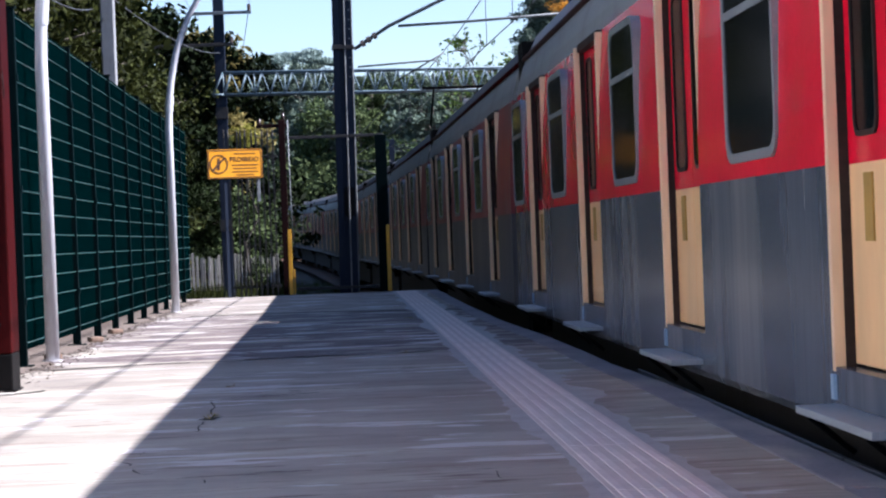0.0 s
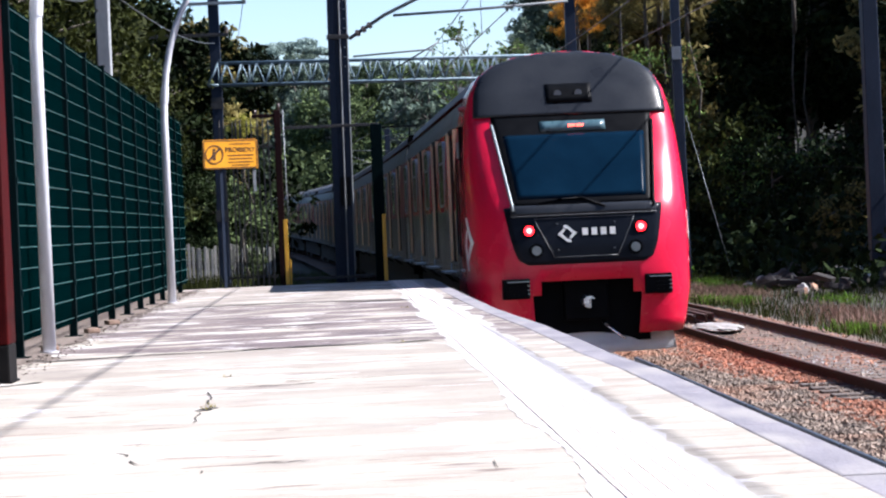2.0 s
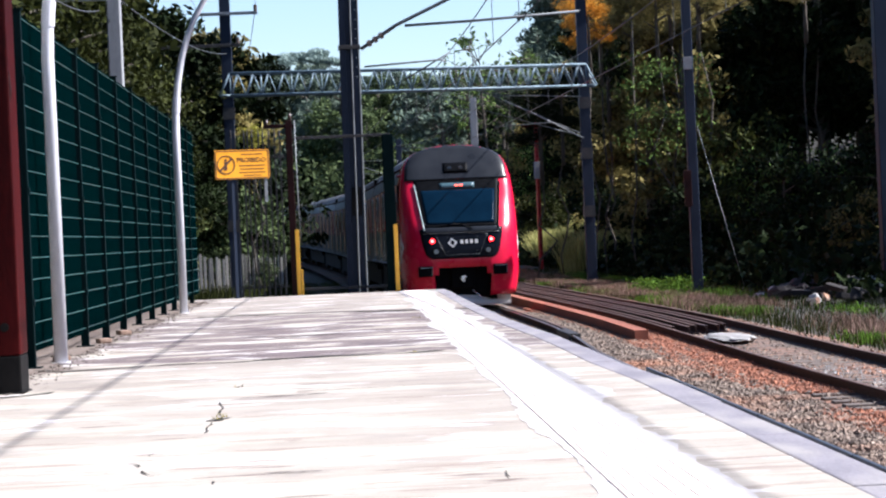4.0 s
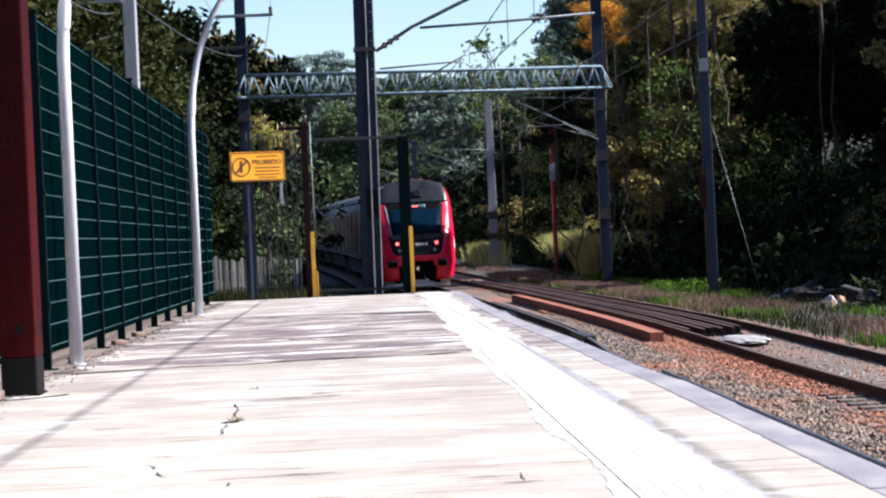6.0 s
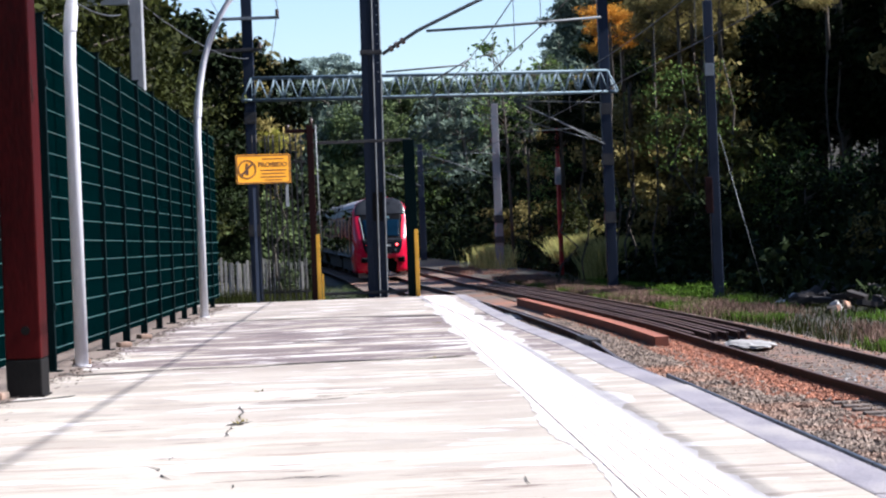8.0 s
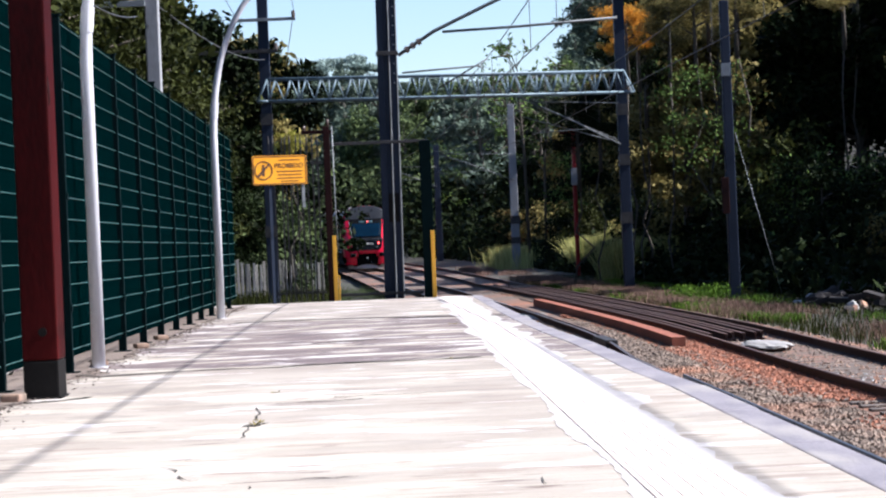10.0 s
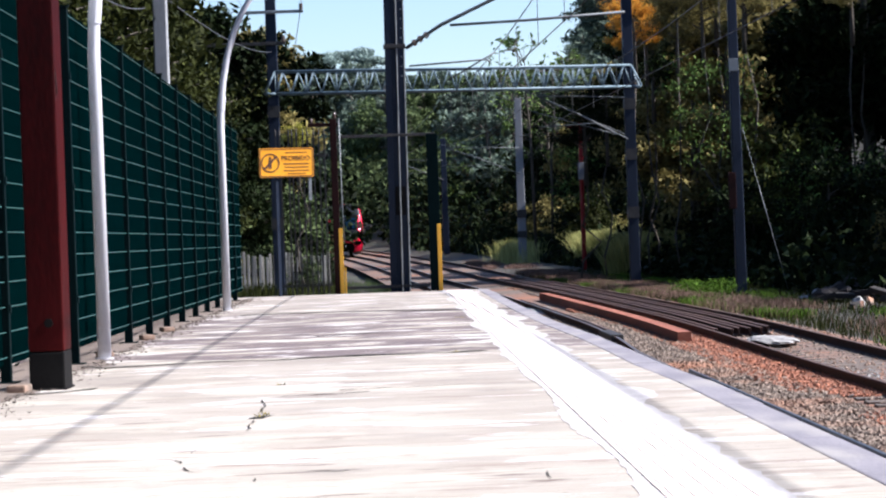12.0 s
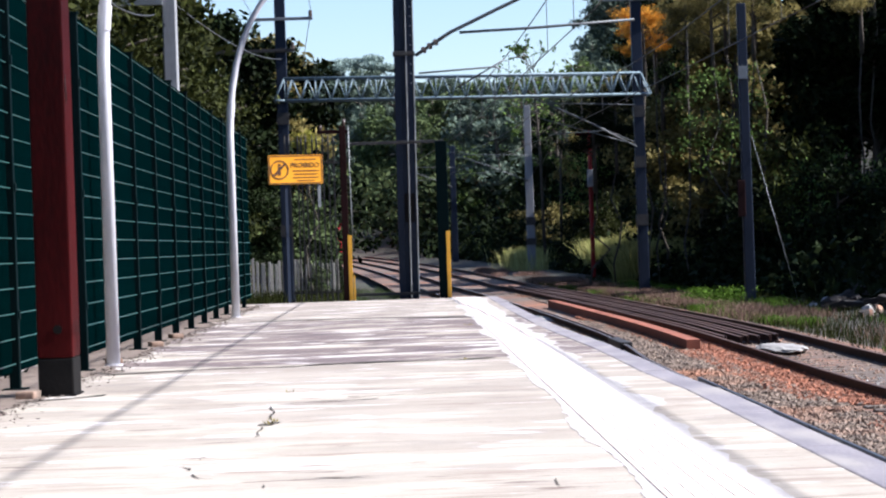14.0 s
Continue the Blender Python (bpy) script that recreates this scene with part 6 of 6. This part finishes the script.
    for x, y, k in ((21, 104, 1.2), (25, 126, 1.3), (20, 146, 1.2), (23, 148, 1.3), (28, 150, 1.4), (19, 152, 1.1)):
        tree("tall", r.choice(("leaf_dark", "leaf", "leaf_dark")), x - bend(y) + 2, y, k, r.uniform(0, 360))
    for i in range(46):
        y = 56 + i * 3.3 + r.uniform(-2, 2)
        if 104 < y < 123 or 127 < y < 145:
            continue
        u = (r.uniform(20, 24) if i % 2 else r.uniform(24, 30)) if y > 105 else r.uniform(25, 32)
        tree(r.choice(("dense", "tall", "dense")), r.choice(("leaf_dark", "leaf_dark", "leaf", "leaf_olive")), u - bend(min(y, 330)), y, r.uniform(0.75, 1.1), r.uniform(0, 360))
    for i in range(22):
        y = 60 + i * 8 + r.uniform(-2, 2)
        if y < 185 and not 127 < y < 145:
            tree("tall", r.choice(("leaf", "leaf_olive", "leaf_dark")), r.uniform(30, 38) - bend(y), y, r.uniform(0.8, 1.2), r.uniform(0, 360))
    tree("broad", "leaf_orange", 10.9, 103, 0.42, 40, z=7.6)
    for x, y, z, k in ((9.0, 108, 3.2, 0.55), (9.9, 107, 4.0, 0.5), (12.3, 109, 5.6, 0.6)):
        tree("broad", "leaf_dark", x, y, k, r.uniform(0, 360), z=z)
    for x, y, z, k in ((19.4, 98, 8.4, 0.5), (20.6, 101, 9.0, 0.55), (14.6, 104, 9.0, 0.5), (16.2, 106, 9.4, 0.55), (12.6, 102, 7.6, 0.45), (13.6, 101, 8.0, 0.5), (15.2, 100, 8.4, 0.5), (11.6, 105, 7.4, 0.45)):
        tree("broad", "leaf_olive", x, y, k, r.uniform(0, 360), z=z)
    for x, y, k in ((16.0, 92, 1.5), (17.3, 96, 1.8), (16.6, 88, 1.1)):
        tree("bush", "leaf", x, y, k, r.uniform(0, 360))
    for i in range(26):
        y = 70 + i * 5 + r.uniform(-2, 2)
        tree("bush", r.choice(("leaf", "leaf_dark", "leaf_olive")), r.uniform(15.8, 18.8) - bend(y), y, r.uniform(0.7, 1.6), r.uniform(0, 360))
    for x, y, k in ((9.3, 152, 0.98), (10.6, 156, 0.9), (8.6, 154, 0.86)):
        tree("slim", "leaf_lit", x, y, k, r.uniform(0, 360), free=True)
    # where the line swings out of sight
    for i in range(60):
        y = r.uniform(238, 330)
        x = r.uniform(-30, 22)
        u = x + bend(y)
        if abs(u - 5.4) < 8:
            continue
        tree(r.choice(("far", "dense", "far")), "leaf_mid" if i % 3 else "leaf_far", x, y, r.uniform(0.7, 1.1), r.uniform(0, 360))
    for i in range(16):
        y = r.uniform(120, 230)
        x = -bend(y) - r.uniform(7, 18)
        tree("far", "leaf_dark", x, y, r.uniform(0.5, 0.8), r.uniform(0, 360))
    # far hill
    for i in range(60):
        y = r.uniform(350, 460)
        x = r.uniform(-62, 45)
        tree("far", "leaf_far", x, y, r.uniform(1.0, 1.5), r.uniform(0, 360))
    for x, y, top, w, s in ((-7.2, 400, 33.6, 7.4, 3), (-14.0, 406, 30.5, 5.6, 4), (-2.2, 396, 31.4, 4.6, 5), (-10.8, 412, 32.0, 5.0, 6)):
        stone_pine(x, y, top, w, s)


def tufts(name, label, material, n, spot, h, seed):
    """Blades of grass: narrow upright leaves."""
    rng = np.random.default_rng(seed)
    r = random.Random(seed)
    v, f = [], []
    for i in range(n):
        x, y = spot(r)
        z = land(x, y)
        a = r.uniform(0, math.tau)
        k = h * r.uniform(0.5, 1.3)
        w = 0.007 * k + 0.007
        lx, ly = r.gauss(0, 0.32) * k, r.gauss(0, 0.32) * k
        c, s = math.cos(a) * w, math.sin(a) * w
        o = len(v)
        v += [(x - c, y - s, z - 0.03), (x + c, y + s, z - 0.03), (x + lx * 0.5 + c * 0.7, y + ly * 0.5 + s * 0.7, z + k * 0.65), (x + lx * 0.5 - c * 0.7, y + ly * 0.5 - s * 0.7, z + k * 0.65), (x + lx, y + ly, z + k)]
        f += [(o, o + 1, o + 2, o + 3), (o + 3, o + 2, o + 4)]
    me = bpy.data.meshes.new(name)
    me.from_pydata(v, [], f)
    me.materials.append(M[material])
    tagged(new(name, me), label, "grass", kind="stuff")


def build_grass():
    def along(u0, u1, y0, y1, lim=None, sc=0.2):
        def spot(r):
            while True:
                y = r.uniform(y0, y1)
                u = r.uniform(u0, u1)
                if lim is None or noise.noise(Vector((u * sc * 2, y * sc * 0.6, 2))) > lim:
                    return u - bend(y), y
        return spot

    def drifts(n, u0, u1, y0, y1, seed):
        q = random.Random(seed)
        seats = [(q.uniform(u0, u1), q.uniform(y0, y1), q.uniform(0.12, 0.40), q.uniform(0.5, 2.2)) for _ in range(n)]

        def spot(r):
            u, y, a, b = r.choice(seats)
            y += r.gauss(0, b)
            return u + r.gauss(0, a) - bend(y), y
        return spot
    tufts("bright_grass", "bright green grass beside the far track", "grass", 11000, drifts(34, 9.1, 12.4, 42, 108, 11), 0.17, 1)
    tufts("dry_grass", "dry pinkish grass along the far track", "grass_dry", 26000, drifts(70, 9.3, 11.4, 42, 165, 12), 0.22, 2)
    tufts("scrub_grass", "dull dark grass covering the verge", "leaf", 30000, along(8.7, 14.0, 38, 125), 0.16, 8)
    heads_low = [(9.75 + 0.035 * (y - 68) + random.Random(y).uniform(-0.5, 1.1), y) for y in range(75, 81)]

    def low(r):
        x, y = r.choice(heads_low)
        x, y = x + r.gauss(0, 0.30), y + r.gauss(0, 0.7)
        return x, y, land(x, y) + 0.04 + 0.42 * r.random() ** 1.5
    leaves("leafy_weeds", "bright green low leafy weeds along the verge", "weeds", "grass", 2000, low, 0.055, kind="stuff", seed=51)
    clumps = random.Random(6)
    heads = [(13.3 + clumps.uniform(-2.3, 2.6), 135 + clumps.gauss(0, 3)) for _ in range(34)]
    heads += [(12.3 + clumps.uniform(-1.6, 2.0), 115 + clumps.gauss(0, 2.5)) for _ in range(18)]

    def clump(r):
        x, y = r.choice(heads)
        return x + r.gauss(0, 0.22), y + r.gauss(0, 0.3)
    tufts("tall_grass", "tall yellow-green grass clump at the foot of the bank", "grass_tall", 34000, clump, 1.55, 3)
    tufts("tall_grass", "tall yellow-green grass clump by the distant pole", "grass_tall", 4000, lambda r: (8.4 + r.gauss(0, 0.6), 158 + r.gauss(0, 4)), 1.2, 4)
    tufts("fence_grass", "rough green grass round the slat fence", "leaf", 3000, lambda r: (r.uniform(-6.5, -2.2), r.uniform(90, 100)), 0.55, 5)
    tufts("verge_grass", "green grass on the verge left of the line", "leaf_mid", 5000, lambda r: (r.uniform(-3.6, 0.2), r.uniform(60, 125)), 0.30, 6)
    tufts("track_weeds", "dry weeds growing between the rails", "grass_tall", 700, along(4.75, 5.55, 47, 64, 0.0, 0.6), 0.17, 7)


def build_undergrowth():
    """Scrub that covers the ground under the trees."""
    def bank(r):
        y = r.uniform(58, 235)
        u = 13.0 + abs(r.gauss(0, 7.0))
        x = u - bend(y)
        h = 3.4 * r.random() ** 1.6 * (0.4 + 0.6 * abs(noise.noise(Vector((u * 0.4, y * 0.2, 0)))) * 2) * min(1.0, 0.15 + (u - 13.0) / 4)
        return x, y, land(x, y) + 0.1 + h
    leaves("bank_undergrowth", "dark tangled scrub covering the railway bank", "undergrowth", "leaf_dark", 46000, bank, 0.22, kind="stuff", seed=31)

    def vale(r):
        while True:
            y = r.uniform(205, 330)
            x = r.uniform(-34, 26)
            if abs(x + bend(y) - 5.4) > 6.0:
                break
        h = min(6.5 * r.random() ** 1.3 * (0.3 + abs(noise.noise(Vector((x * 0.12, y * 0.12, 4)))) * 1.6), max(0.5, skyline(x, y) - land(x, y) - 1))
        return x, y, land(x, y) + 0.2 + h
    leaves("valley_undergrowth", "dark green scrub filling the valley beyond the bend", "undergrowth", "leaf_dark", 24000, vale, 0.42, kind="stuff", seed=32)

    def slope(r):
        x, y, z = vale(r)
        y = r.uniform(255, 335)
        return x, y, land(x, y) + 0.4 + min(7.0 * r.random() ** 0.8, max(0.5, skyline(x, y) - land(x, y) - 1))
    leaves("slope_scrub", "mid-green sunlit scrub on the slope beyond the bend", "undergrowth", "leaf_mid", 30000, slope, 0.40, kind="stuff", seed=36)

    def left(r):
        y = r.uniform(99, 215)
        x = -bend(y) - 3.4 - abs(r.gauss(0, 5))
        h = 3.2 * r.random() ** 1.4
        return x, y, land(x, y) + 0.1 + h
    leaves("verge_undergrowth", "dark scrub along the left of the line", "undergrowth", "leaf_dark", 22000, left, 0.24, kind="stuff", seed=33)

    def far(r):
        y = r.uniform(340, 470)
        x = r.uniform(-70, 60)
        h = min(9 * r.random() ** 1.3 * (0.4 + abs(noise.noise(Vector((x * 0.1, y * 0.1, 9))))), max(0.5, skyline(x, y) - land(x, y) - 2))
        return x, y, land(x, y) + 0.2 + h
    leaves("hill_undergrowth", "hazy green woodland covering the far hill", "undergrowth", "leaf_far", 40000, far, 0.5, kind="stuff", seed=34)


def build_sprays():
    """Leafy sprays whose brighter leaf colour stands for sunlight on the dark bank."""
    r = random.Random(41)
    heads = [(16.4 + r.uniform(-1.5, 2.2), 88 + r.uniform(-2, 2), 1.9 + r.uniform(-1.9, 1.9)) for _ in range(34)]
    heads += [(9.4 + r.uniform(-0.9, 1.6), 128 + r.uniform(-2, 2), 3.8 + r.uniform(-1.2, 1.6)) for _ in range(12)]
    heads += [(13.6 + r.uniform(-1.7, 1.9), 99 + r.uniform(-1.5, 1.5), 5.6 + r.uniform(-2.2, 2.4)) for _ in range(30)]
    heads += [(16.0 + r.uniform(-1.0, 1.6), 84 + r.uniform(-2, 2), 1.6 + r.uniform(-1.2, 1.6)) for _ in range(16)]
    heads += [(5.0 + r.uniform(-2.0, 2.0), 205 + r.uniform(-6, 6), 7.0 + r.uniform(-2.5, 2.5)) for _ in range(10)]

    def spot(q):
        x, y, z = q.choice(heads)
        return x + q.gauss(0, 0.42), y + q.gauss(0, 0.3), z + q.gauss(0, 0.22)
    leaves("leafy_sprays", "leafy sprays hanging from the dark bank, coloured as if sunlit", "foliage", "leaf_lit", 4200, spot, 0.085, kind="stuff", seed=43)


def build_droppers():
    """Short hangers from the carrier wire to the contact wire, and arms on the far poles."""
    first = None
    for x in (TRACK_1, TRACK_2):
        for k in range(12):
            y = 18 + k * 6.2
            if abs(y - 39.9) < 2:
                continue
            q = (y + 25) / 64.9 if y < 39.9 else (y - 39.9) / 51.1
            top = 6.1 - 0.5 * 4 * q * (1 - q)
            bm = B()
            rod(bm, (0, 0, 0), (0, 0, top - 4.75), 0.008, seg=5)
            o = part("dropper", bm, "cable")
            o.matrix_basis = pose(x - bend(y) - 0.05, y, 4.76)
            tagged(o, "thin dropper wire hanging from the carrier cable", "wire", "droppers")
    for x, y, z, reach in ((8.3, 150, 5.6, -4.6), (4.6, 200, 6.6, -4.4), (9.5, 94, 5.4, -3.5)):
        t = thing("cantilever", "pale tubular cantilever arm on a catenary pole", "cantilever", pose(x, y - 0.3, z))
        bm = B()
        tube(bm, [(0, 0, -0.9), (reach * 0.55, 0, 0.15), (reach, 0, 0.9)], 0.036, 6)
        part("strut", bm, "arm", t)
        bm = B()
        tube(bm, [(0, 0, 0.75), (reach * 0.5, 0, 0.85), (reach, 0, 0.92)], 0.024, 6)
        part("tie", bm, "arm", t)
        bm = B()
        tube(bm, [(reach * 0.35, 0, -0.22), (reach * 1.0, 0, -0.32)], 0.022, 6)
        part("registration_arm", bm, "arm", t)


build_ground()
build_track()
stones()
build_platform()
build_bounce_wall()
build_fence()
build_cracks()
build_ivy()
build_red_column()
build_lamp_posts()
build_sign()
build_end_barrier()
build_catenary_mast()
build_gantry()
build_poles()
build_wires()
build_droppers()
build_end_fence()
build_track_clutter()
build_plants()
build_undergrowth()
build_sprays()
build_grass()
build_tactile()
cars = build_train()


def motions():
    times = [0.0, 0.25] + [0.5 * i for i in range(1, 29)]
    for i, c in enumerate(cars):
        walk(c, [(t, car_pose(run(t) + 11.2 + CAR * i)) for t in times])


motions()
